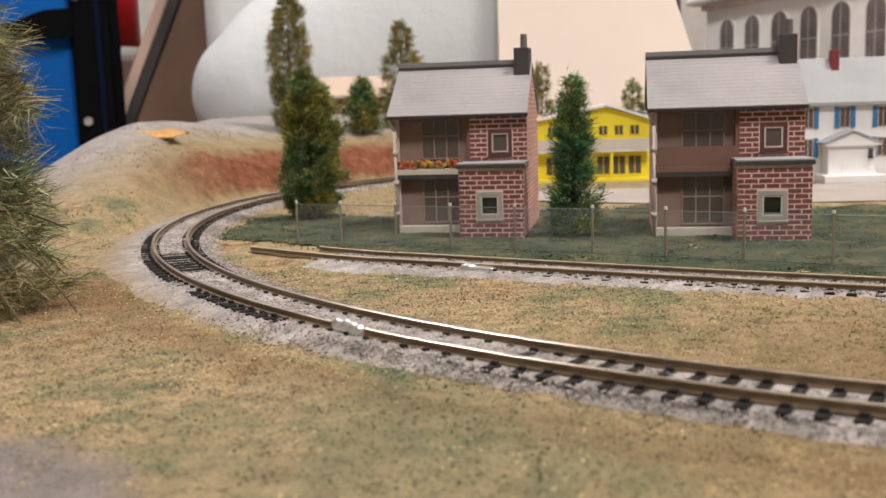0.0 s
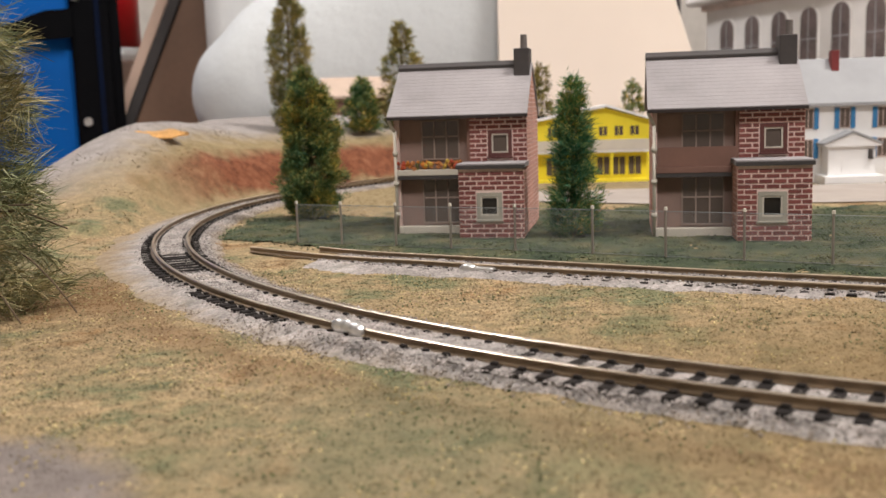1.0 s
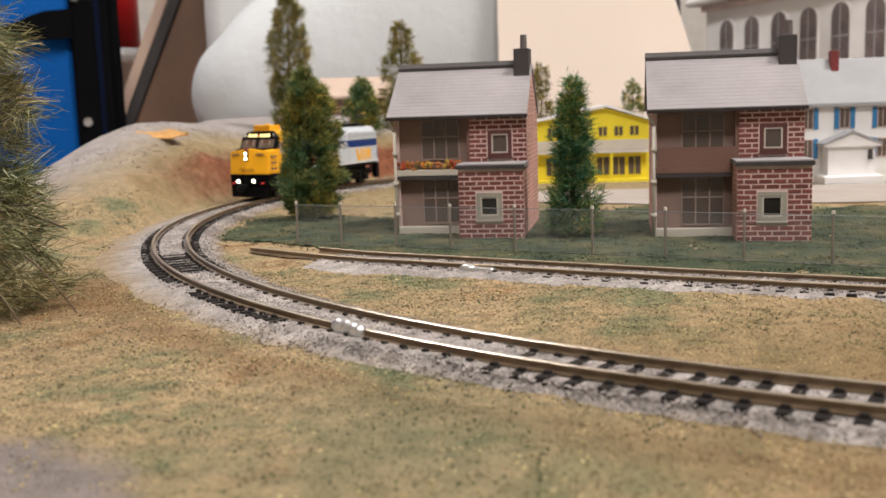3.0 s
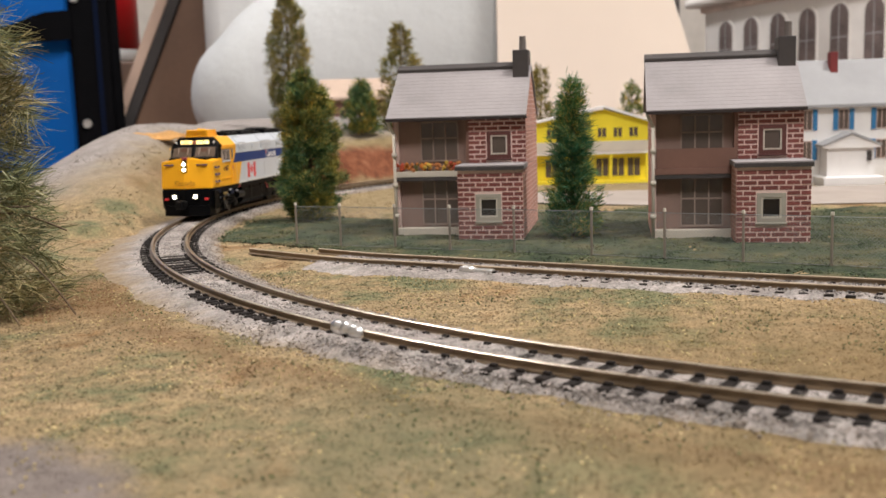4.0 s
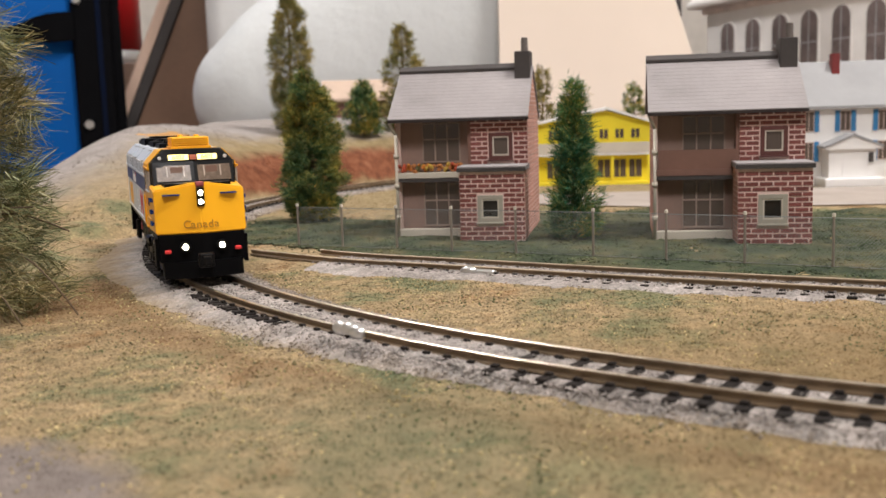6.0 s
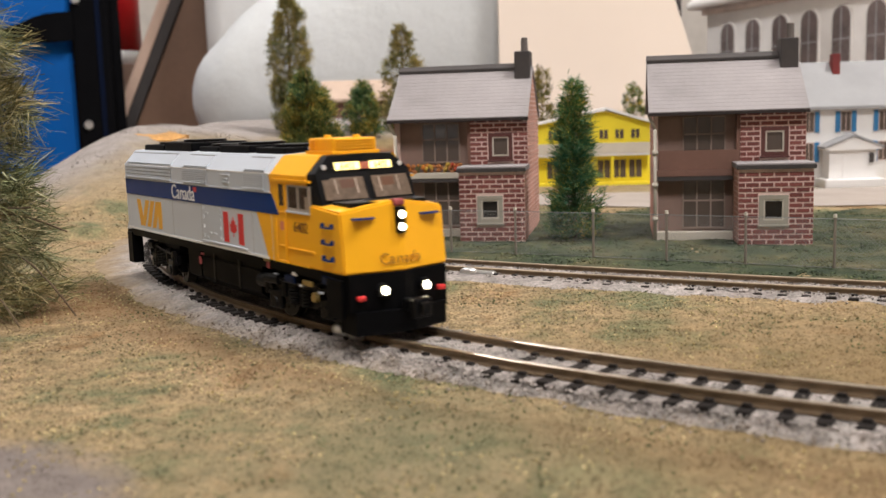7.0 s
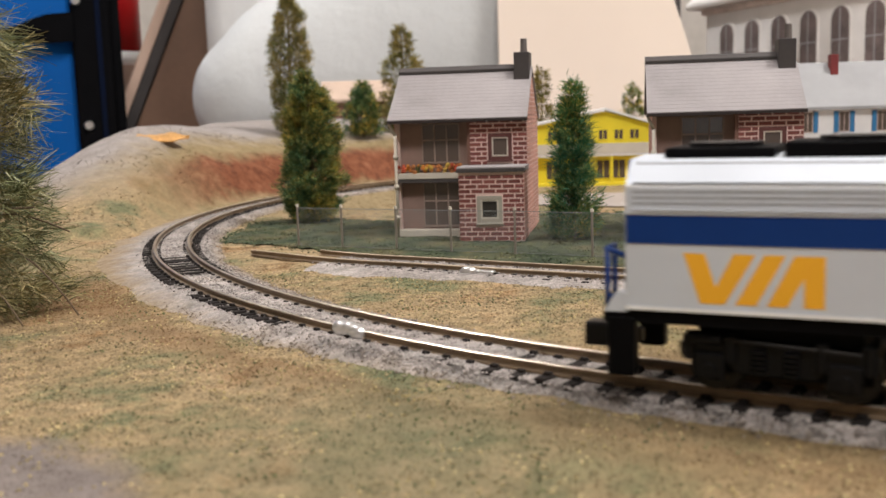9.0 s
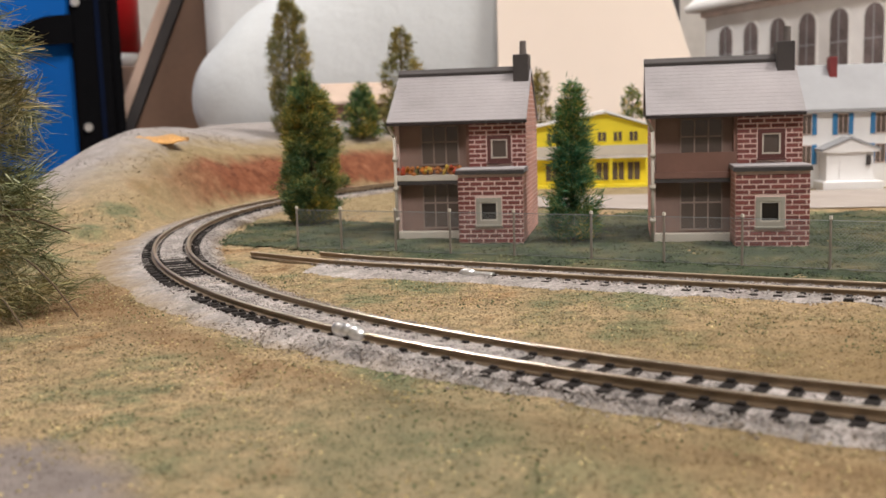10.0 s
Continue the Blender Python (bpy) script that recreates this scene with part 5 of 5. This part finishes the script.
    part("base_tray", boxed(27.6, 36.96, -4.6, 4.6, TOP, TOP + 0.7, 0.1), M_YEL, ac)
    for i in range(4):
        part("louvre", boxed(36.5, 36.9, -3.7, 3.7, 29.85 + i * 0.46, 30.1 + i * 0.46, 0.04), M_YEL, ac)
        for s in (-1, 1):
            part("louvre", boxed(28.6, 30.8, *sorted((s * 4.15, s * 4.45)), 29.85 + i * 0.46, 30.1 + i * 0.46, 0.04), M_YEL, ac)
    for x, y in ((30.2, -1.6), (34.4, 1.6)):
        part("lifting_knob", tube(bmesh.new(), (x, y, 31.6), (x, y, 32.2), 0.75, 0.55, 12), M_YEL, ac)
    for x0, x1, zt2, w in ((-50, -37, 30.2, 6.2), (-36, -20, 30.8, 6.4), (-18, -8, 30.0, 5.6), (-6, 8, 30.4, 6.2), (10, 22, 30.1, 5.8)):
        rg = part("roof_fan_box", boxed(x0, x1, -w, w, TOP - 0.2, zt2, 0.3), M_BLACK, hood, "black roof fan housing")
        part("fan_ring", tube(bmesh.new(), ((x0 + x1) / 2, 0, zt2 - 0.1), ((x0 + x1) / 2, 0, zt2 + 0.5), 4.6, 4.6, 20), M_BLACKSAT, rg)
    for s in (-1, 1):
        y = s * 9.0
        part("warning_tag", boxed(-12.4, -11.6, *sorted((y, y + s * 0.4)), 6.2, 7.8, 0.1), M_TAG, lo, "small red tag")
        part("warning_tag", boxed(-11.2, -10.2, *sorted((y, y + s * 0.4)), 8.2, 8.7, 0.08), M_TAG, lo)
        part("air_tank", tube(bmesh.new(), (15.5, s * 8.4, 6.2), (22, s * 8.4, 6.2), 1.3, 1.3, 12), M_BLACKSAT, lo)
        part("brake_valve", boxed(33.2, 36.6, *sorted((s * 8.9, s * 9.5)), 7.4, 8.3, 0.2), M_BRASS, lo, "brass brake gear")
        part("brake_valve", boxed(29.6, 31.0, *sorted((s * 8.9, s * 9.5)), 8.6, 9.3, 0.2), M_WHITE, lo, "white valve")
    for s in (-1, 1):
        part("cab_step", boxed(40.5, 44.6, *sorted((s * 8.6, s * 9.6)), 8.4, 9.9, 0.2), M_NAVY, lo, "dark blue cab step")
        part("cab_step", boxed(26.6, 30.2, *sorted((s * 8.8, s * 9.5)), 7.2, 8.6, 0.2), M_NAVY, lo)
        part("gear", tube(bmesh.new(), (36.4, s * 8.4, 5.6), (36.4, s * 9.1, 5.6), 0.9, 0.8, 14), M_BRASS, lo, "brass gear")
        for x, z in ((22.4, 7.9), (31.8, 7.0), (38.6, 6.6), (40.2, 8.4)):
            part("bright_valve", boxed(x, x + 1.3, *sorted((s * 8.9, s * 9.4)), z, z + 0.35, 0.08), M_SILVER, lo, "small bright valve")
        part("filler_cap", tube(bmesh.new(), (20.6, s * 8.9, 9.5), (20.6, s * 9.5, 9.5), 0.8, 0.7, 10), M_TAG, lo, "red filler cap")
        part("filler_tag", boxed(19.0, 21.2, *sorted((s * 9.3, s * 9.6)), 10.1, 10.55, 0.05), M_BRASS, lo, "yellow tag")
    for y in (-2, 2):
        part("horn", tube(bmesh.new(), (24.2, y, 29.9), (27.4, y, 29.9), 0.3, 0.8, 10), M_SILVER, cab)
    # tail end
    part("tail_door", boxed(TAIL - 0.3, TAIL + 0.1, -2.6, 2.6, 11.2, 24), M_GREY, hood)
    for s in (-1, 1):
        bm = bmesh.new()
        tube(bm, (TAIL - 2.6, s * 8.6, 9.5), (TAIL - 2.6, s * 8.6, 18.2), 0.35, 0.35, 8)
        tube(bm, (TAIL - 2.6, s * 5.2, 9.5), (TAIL - 2.6, s * 5.2, 18.2), 0.35, 0.35, 8)
        tube(bm, (TAIL - 2.6, s * 8.6, 18.0), (TAIL - 2.6, s * 5.2, 18.0), 0.35, 0.35, 8)
        tube(bm, (TAIL - 2.6, s * 8.6, 18.0), (TAIL + 0.1, s * 8.6, 17.0), 0.35, 0.35, 8)
        tube(bm, (TAIL - 2.6, s * 8.6, 12.0), (TAIL + 0.1, s * 8.6, 12.0), 0.35, 0.35, 8)
        part("end_rail", bm, M_BLUE, lo, "dark blue end hand rail", True)
        part("end_step", boxed(TAIL - 2.4, TAIL + 1, s * 8.4 - 1.3, s * 8.4 + 1.3, 2.2, 9.6, 0.2), M_BLACK, lo)
    for s in (-1, 1):
        part("corner_plate", prism(bmesh.new(), [(TAIL - 2.9, 10.25), (TAIL - 0.05, 10.25), (TAIL - 0.05, 12.6), (TAIL - 1.4, 12.6)], "y", *sorted((s * 6.6, s * 9.4))), M_SILVER, lo, "silver corner plate")
    part("end_platform", boxed(TAIL - 3.0, TAIL + 0.2, -9.4, 9.4, 8.8, 10.2, 0.2), M_BLACK, lo)
    part("end_hose", boxed(TAIL - 4.2, TAIL - 3.6, 3.2, 4.4, 4.2, 8.4, 0.2), M_STEEL, lo)
    return lo


WHEELS = []
LOCO = locomotive()


# ---------------------------------------------------------------- far houses on the layout
M_HYEL = mat("house_yellow", (0.82, 0.67, 0.03), 0.6, vary=0.08)
M_HWHITE = mat("house_white", (0.74, 0.725, 0.71), 0.6, vary=0.06)
M_ROOFGREY = mat("roof_grey", (0.27, 0.27, 0.275), 0.7, vary=0.1)
M_SHUT = mat("shutter_blue", (0.03, 0.17, 0.36), 0.5, vary=0.1)
M_TANROOF = mat("tan_roof", (0.5, 0.38, 0.3), 0.8, vary=0.12)


def far_window(parent, u0, u1, z0, z1, y, frame_mat, shutters=None):
    w = part("window", boxed(u0, u1, y - 0.35, y + 0.1, z0, z1), frame_mat, parent)
    k = 2
    for i in range(k):
        a = u0 + 0.4 + i * (u1 - u0 - 0.4) / k
        part("pane", boxed(a, a + (u1 - u0 - 0.4) / k - 0.4, y - 0.42, y - 0.3, z0 + 0.4, z1 - 0.4), M_PANE, w)
    if shutters:
        for a in (u0 - 2.3, u1 + 0.2):
            part("shutter", boxed(a, a + 2.1, y - 0.6, y + 0.05, z0 - 0.2, z1 + 0.2, 0.1), shutters, w)


def yellow_house(m):
    h = thing("yellow_house", m, "bright yellow two-storey house with cream balcony", "house")
    part("wall", boxed(-30, 30, 0, 30, 0, 31), M_HYEL, h)
    bm = prism(bmesh.new(), [(-30, 31), (30, 31), (8, 37.5)], "y", 0.05, 29.9)
    part("gable", bm, M_HYEL, h)
    bm = bmesh.new()
    prism(bm, [(-33, 30.2), (8, 38.2), (8, 39.4), (-33, 31.4)], "y", -2.5, 32)
    prism(bm, [(8, 38.2), (33, 30.2), (33, 31.4), (8, 39.4)], "y", -2.5, 32)
    part("roof", bm, M_HWHITE, h, "pale roof")
    b = part("balcony", boxed(-31, 31, -6, -0.02, 15.0, 16.2), M_HWHITE, h)
    part("parapet", boxed(-31, 31, -6.2, -5.4, 16.2, 21.5), M_CREAM, b)
    for u in (-22, -9, 4, 12, 20):
        far_window(h, u, u + 5, 23, 28.5, 0, M_HYEL)
        far_window(h, u - 1, u + 6, 3, 13, 0, M_HYEL)
    for u in (-30, -10, 10, 28):
        part("post", boxed(u, u + 1.2, -6, -5, 0, 15), M_HYEL, b)
    part("plinth", boxed(-31, 31, -6.4, 0, -1, 1.4), M_HYEL, h)


yellow_house(put(78, 512, GROUND, -6))


def white_house(m):
    h = thing("white_house", m, "white house with blue shutters and a gabled porch", "house")
    part("wall", boxed(-24, 66, 0, 36, 0, 36.4), M_HWHITE, h)
    bm = prism(bmesh.new(), [(-2.5, 35.2), (-2.5, 36.6), (18, 57.5), (38.5, 36.6), (38.5, 35.2)], "x", -26, 68)
    roof = part("roof", bm, M_ROOFGREY, h, "plain grey roof")
    part("chimney", boxed(17, 20.5, 12, 17, 50, 61, 0.2), mat("dark_red", (0.16, 0.02, 0.02), 0.7), roof, "dark red chimney")
    for u in (-16.5, 0.4, 17.0, 34.2, 51.0):
        far_window(h, u, u + 4.8, 25.0, 34.3, 0, M_PINKISH, M_SHUT)
        if u < 5 or u > 30:
            far_window(h, u, u + 4.8, 11.4, 20.2, 0, M_PINKISH, M_SHUT)
    p = part("porch", boxed(9, 30, -10, -0.02, 1.2, 17.5), M_HWHITE, h)
    part("porch_gable", prism(bmesh.new(), [(7, 17.0), (32, 17.0), (32, 18.0), (19.5, 22.8), (7, 18.0)], "y", -11.5, -0.02), M_HWHITE, p, "white gable with grey edge")
    part("porch_roof", prism(bmesh.new(), [(6.4, 17.7), (19.5, 23.0), (32.6, 17.7), (32.6, 18.6), (19.5, 24.1), (6.4, 18.6)], "y", -12, -0.02), M_ROOFGREY, p)
    part("porch_door", boxed(15, 24, -10.3, -10, 1.4, 14.5), M_HWHITE, p)
    part("lantern", boxed(26.6, 28.6, -11.2, -10.0, 11, 15.5, 0.3), M_DARK, p)
    part("porch_step", boxed(6, 33, -15, -0.05, -1, 4.0, 0.4), M_HWHITE, h)


M_PINKISH = mat("pale_pink_frame", (0.5, 0.38, 0.33), 0.6)
white_house(put(168, 460, GROUND, -3))

cab = thing("tan_cabin", put(-58, 720, 30, 5), "small brown cabin with a tan roof on the hill", "cabin")
part("wall", boxed(-22, 22, 0, 26, -6, 18), M_BROWN, cab)
part("roof", prism(bmesh.new(), [(-4, 16.5), (13, 30), (30, 16.5), (30, 18.5), (13, 32), (-4, 18.5)], "x", -26, 26), M_TANROOF, cab)

# road strip behind the houses
road = raw("road", [(95, 372, GROUND + 0.5), (420, 330, GROUND + 0.5), (420, 420, GROUND + 0.5), (60, 455, GROUND + 0.5), (20, 460, GROUND + 0.5), (40, 405, GROUND + 0.5)], [(0, 1, 2, 3, 4, 5)], mat("road_dust", (0.32, 0.275, 0.24), 0.9, vary=0.15, fine=500))
tagged(road, "pale dusty road before the far houses", "road", kind="structure")

# dry leaf lying on the hill
lf = bmesh.new()
rs = np.random.RandomState(3)
n = 13
top = [lf.verts.new((i * 2.3 - 13.8, 5.5 * math.sin(math.pi * i / (n - 1)) * (1 + 0.25 * rs.normal()), 1.0 + 0.7 * math.sin(i * 0.9))) for i in range(n)]
bot = [lf.verts.new((i * 2.3 - 13.8, -5.5 * math.sin(math.pi * i / (n - 1)) * (1 + 0.25 * rs.normal()), 0.3 + 0.3 * math.cos(i * 1.3))) for i in range(n)]
mid = [lf.verts.new((i * 2.3 - 13.8, 0, 1.4 + 0.4 * math.sin(i))) for i in range(n)]
for a, b in ((top, mid), (mid, bot)):
    for i in range(n - 1):
        lf.faces.new((a[i], a[i + 1], b[i + 1], b[i]))
ext = bmesh.ops.extrude_face_region(lf, geom=lf.faces[:])
for g in ext["geom"]:
    if isinstance(g, bmesh.types.BMVert):
        g.co.z -= 0.5
lv = part("dry_leaf", lf, mat("dry_leaf", (0.46, 0.24, 0.07), 0.7, vary=0.45, big=70))
lv.matrix_world = put(-131, 466, float(height(-131, 466)) + 0.2, 8) @ pose(0, 0, 0, 18, 0, 0)
tagged(lv, "curled orange dry leaf lying on the hill", "leaf")

# ---------------------------------------------------------------- things behind the layout, on the table
TABLE = -24.4
M_BAGBLUE = mat("bag_blue", (0.003, 0.085, 0.33), 0.8, vary=0.12, big=15, fine=700, spec=0.12)
M_WEB = mat("black_webbing", (0.0035, 0.0035, 0.0042), 0.85, vary=0.3, fine=800, spec=0.04)
bag = thing("tool_bag", put(-492, 960, TABLE, 20), "blue fabric bag with black webbing straps and rivets", "bag")
part("body", boxed(-190, 150, 0, 120, 0, 330, 18), M_BAGBLUE, bag, "", True)
part("strap", boxed(137, 174, -8, 40, 0, 335, 4), M_WEB, bag, "wide black strap")
part("handle", prism(bmesh.new(), [(139, 143), (112, 141), (97, 141), (78, 146), (66, 150), (72, 153), (87, 158), (103, 165), (115, 169), (139, 171)], "y", -14, -8.2), M_WEB, bag, "black webbing handle")
part("piping", boxed(160, 165, -9.5, -7.8, 30, 290, 0.6), mat("navy_piping", (0.001, 0.004, 0.016), 0.8, spec=0.1), bag, "dark blue piping on the strap")
part("edge_pad", boxed(172, 184, 4, 40, 0, 250, 4), M_WEB, bag)
for x, z in ((147, 60), (143, 183)):
    part("rivet", tube(bmesh.new(), (x, -12, z), (x, -7.5, z), 4, 5, 16), M_SOLDER, bag, "silver rivet")

can = thing("red_tin", put(-393, 1250, TABLE), "red tin with a white base band", "tin")
part("body", tube(bmesh.new(), (0, 0, 150), (0, 0, 330), 27, 27, 40), mat("tin_red", (0.42, 0.01, 0.012), 0.35, vary=0.25, big=25), can, "", True)
part("base_band", tube(bmesh.new(), (0, 0, 133), (0, 0, 149), 26, 26, 40), M_WHITE, can, "", True)
tagged(part("wooden_block", boxed(-425, -361, 1222, 1280, TABLE, TABLE + 132.8, 2), mat("block_tan", (0.36, 0.235, 0.17), 0.7, vary=0.15, big=10, fine=150)), "tan wooden block under the red tin", "block")

board = thing("leaning_board", put(-369, 1080, TABLE, 4) @ pose(0, 0, 0, 0, 24, 0), "brown framed board leaning, with a black edge strip", "board")
part("panel", boxed(14, 200, 0, 18, 0, 420, 2), mat("board_brown", (0.17, 0.095, 0.06), 0.6, vary=0.25, big=8, fine=150), board, "dark brown panel")
part("edge_strip", boxed(2, 13.5, -4, 20, 0, 425, 1.5), M_DARK, board, "black edge strip")
part("batten", boxed(-10, 1.5, -2, 14, 0, 425, 2), mat("tan_wood", (0.62, 0.44, 0.34), 0.6, vary=0.15, big=8, fine=150), board, "pale wooden batten")

M_SACK = mat("white_sack", (0.68, 0.685, 0.68), 0.6, vary=0.04, big=12, fine=60, bump=0.4, depth=0.002)
M_WRAP = mat("white_wrap", (0.57, 0.59, 0.595), 0.7, vary=0.04, big=12, fine=60, bump=0.5, depth=0.002)


def dome_roll(name, m, r, length, grow, label, material):
    """A lying bag with a rounded end, standing taller towards its far end, with soft creases."""
    bm = bmesh.new()
    k, rings = 48, []
    prof = [(1 - math.cos(q * math.pi / 24), max(0.02, math.sin(q * math.pi / 24))) for q in range(13)]
    pts = [(a * r, b) for a, b in prof] + [(r + (length - 2 * r) * q / 20, 1.0) for q in range(1, 20)] + [(length - a * r, b) for a, b in prof[::-1]]
    for x, b in pts:
        rz = r + grow * max(0.0, x - 0.45 * r)
        ring = []
        for i in range(k):
            a = 6.28319 * i / k
            w = 1 + 0.02 * b * noise.noise(Vector((x / 55 + math.sin(a), math.cos(a) * 1.4, 2.0)))
            ring.append(bm.verts.new((x, r * b * math.cos(a) * w, rz + rz * b * math.sin(a) * w)))
        rings.append(ring)
    for a, b in zip(rings, rings[1:]):
        for i in range(k):
            bm.faces.new((a[i], a[(i + 1) % k], b[(i + 1) % k], b[i]))
    bm.faces.new(rings[0])
    bm.faces.new(rings[-1])
    ob = part(name, bm, material, None, "", True)
    ob.matrix_world = m
    return tagged(ob, label, "bag")


tagged(part("support_block", boxed(-180, 160, 880, 960, TABLE, -6.2, 2), M_BROWN), "low brown block under the white bag", "block")
dome_roll("white_bag", put(-223, 918, -6, 0), 62, 410, 0.32, "smooth white stuffed bag with a rounded end", M_WRAP)
tagged(part("white_sack", boxed(-232, 90, 1000, 1100, TABLE, 330, 22), M_SACK, None, "", True), "large smooth white sack behind the bag", "sack")
tagged(part("cream_panel", prism(bmesh.new(), [(52.5, TABLE), (247, TABLE), (142, 300), (52.5, 300)], "y", 840, 848), mat("cream_board", (0.80, 0.69, 0.595), 0.7, vary=0.05, big=4, fine=60)), "plain cream board standing behind the layout", "board")
# added sheet that makes the gap between cream board and hall dark
tagged(part("dark_gap_sheet", boxed(200, 270, 1110, 1120, TABLE, 330), M_DARK), "dark sheet added in the gap behind the cream board", "board")


M_HALLPANE = mat("hall_pane", (0.16, 0.125, 0.12), 0.35, vary=0.75, big=38)
M_HALLWHITE = mat("hall_white", (0.88, 0.86, 0.84), 0.6, vary=0.04)


def arch(u, w, z0, z1, n=10):
    pts = [(u - w, z0), (u + w, z0)]
    return pts + [(u + w * math.cos(math.pi * i / n), z1 - w + w * math.sin(math.pi * i / n)) for i in range(n + 1)]


hall = thing("white_hall", put(283, 1022, TABLE, -71), "large white model building with arched windows", "building")
part("wall", boxed(-14, 300, 0, 90, 0, 152), M_HALLWHITE, hall)
# cornice coloured darker and pinker than the wall to paint the eave's shade
part("cornice", boxed(-17, 303, -5, 95, 152, 158, 1.5), mat("cornice_shade_tint", (0.78, 0.68, 0.62), 0.6), hall, "cornice under the eaves, tinted pinkish cream for their shade")
part("eave", boxed(-30, 306, -16, 106, 158, 166, 3), M_HALLWHITE, hall, "wide white overhanging eave")
part("roof", prism(bmesh.new(), [(-14, 166.1), (104, 166.1), (45, 205)], "x", -26, 304), M_HALLWHITE, hall, "white roof")
for u in (23, 63, 103, 143, 183, 223, 263):
    w = part("arched_window", prism(bmesh.new(), arch(u, 12.2, 86, 142), "y", -1.5, 0.2), M_HALLWHITE, hall)
    part("pane", prism(bmesh.new(), arch(u, 10.6, 88, 140.4), "y", -1.9, -1.45), M_HALLPANE, w)
    part("glazing_bar", boxed(u - 0.5, u + 0.5, -2.4, -1.9, 88, 139), M_GREY, w)
    part("glazing_bar", boxed(u - 10, u + 10, -2.3, -1.95, 112, 113.2), M_GREY, w)
    part("sill", boxed(u - 13, u + 13, -4, 0, 82, 85.5, 0.6), M_HALLWHITE, w)


# ---------------------------------------------------------------- movement
def travel(t):
    """How far the nose has come along the curve at t seconds, mm."""
    drift = np.interp(t, (0, 1.3, 2.5, 3.8, 5.2, 7.0, 7.5, 8.0, 8.5, 9.0, 9.5, 10.0), (5.0, 3.5, 1.4, -0.8, -2.6, 0.9, 2.2, 2.8, 2.0, 1.0, -2.2, -4.4))
    return 114.6 + 73.3 * (t - 5.5) + float(drift)


def on_curve(s):
    a = math.pi + s / RAD
    return Vector((CX + RAD * math.cos(a), CY + RAD * math.sin(a), 0))


def loco_pose(t):
    s = travel(t) - 50
    a, b = on_curve(s + 31.5), on_curve(s - 31.5)
    d, c = a - b, (a + b) / 2
    return put(c.x, c.y, 0, math.degrees(math.atan2(d.y, d.x)))


def motions():
    times = [i * 0.25 for i in range(41)]
    walk(LOCO, [(t, loco_pose(t)) for t in times])
    ticks = [i / 15 for i in range(151)]
    for ws, q in WHEELS:
        walk(ws, [(t, put(q, 0, 3.2) @ pose(0, 0, 0, 0, math.degrees((travel(t) - travel(0)) / 3.15), 0)) for t in ticks])


motions()
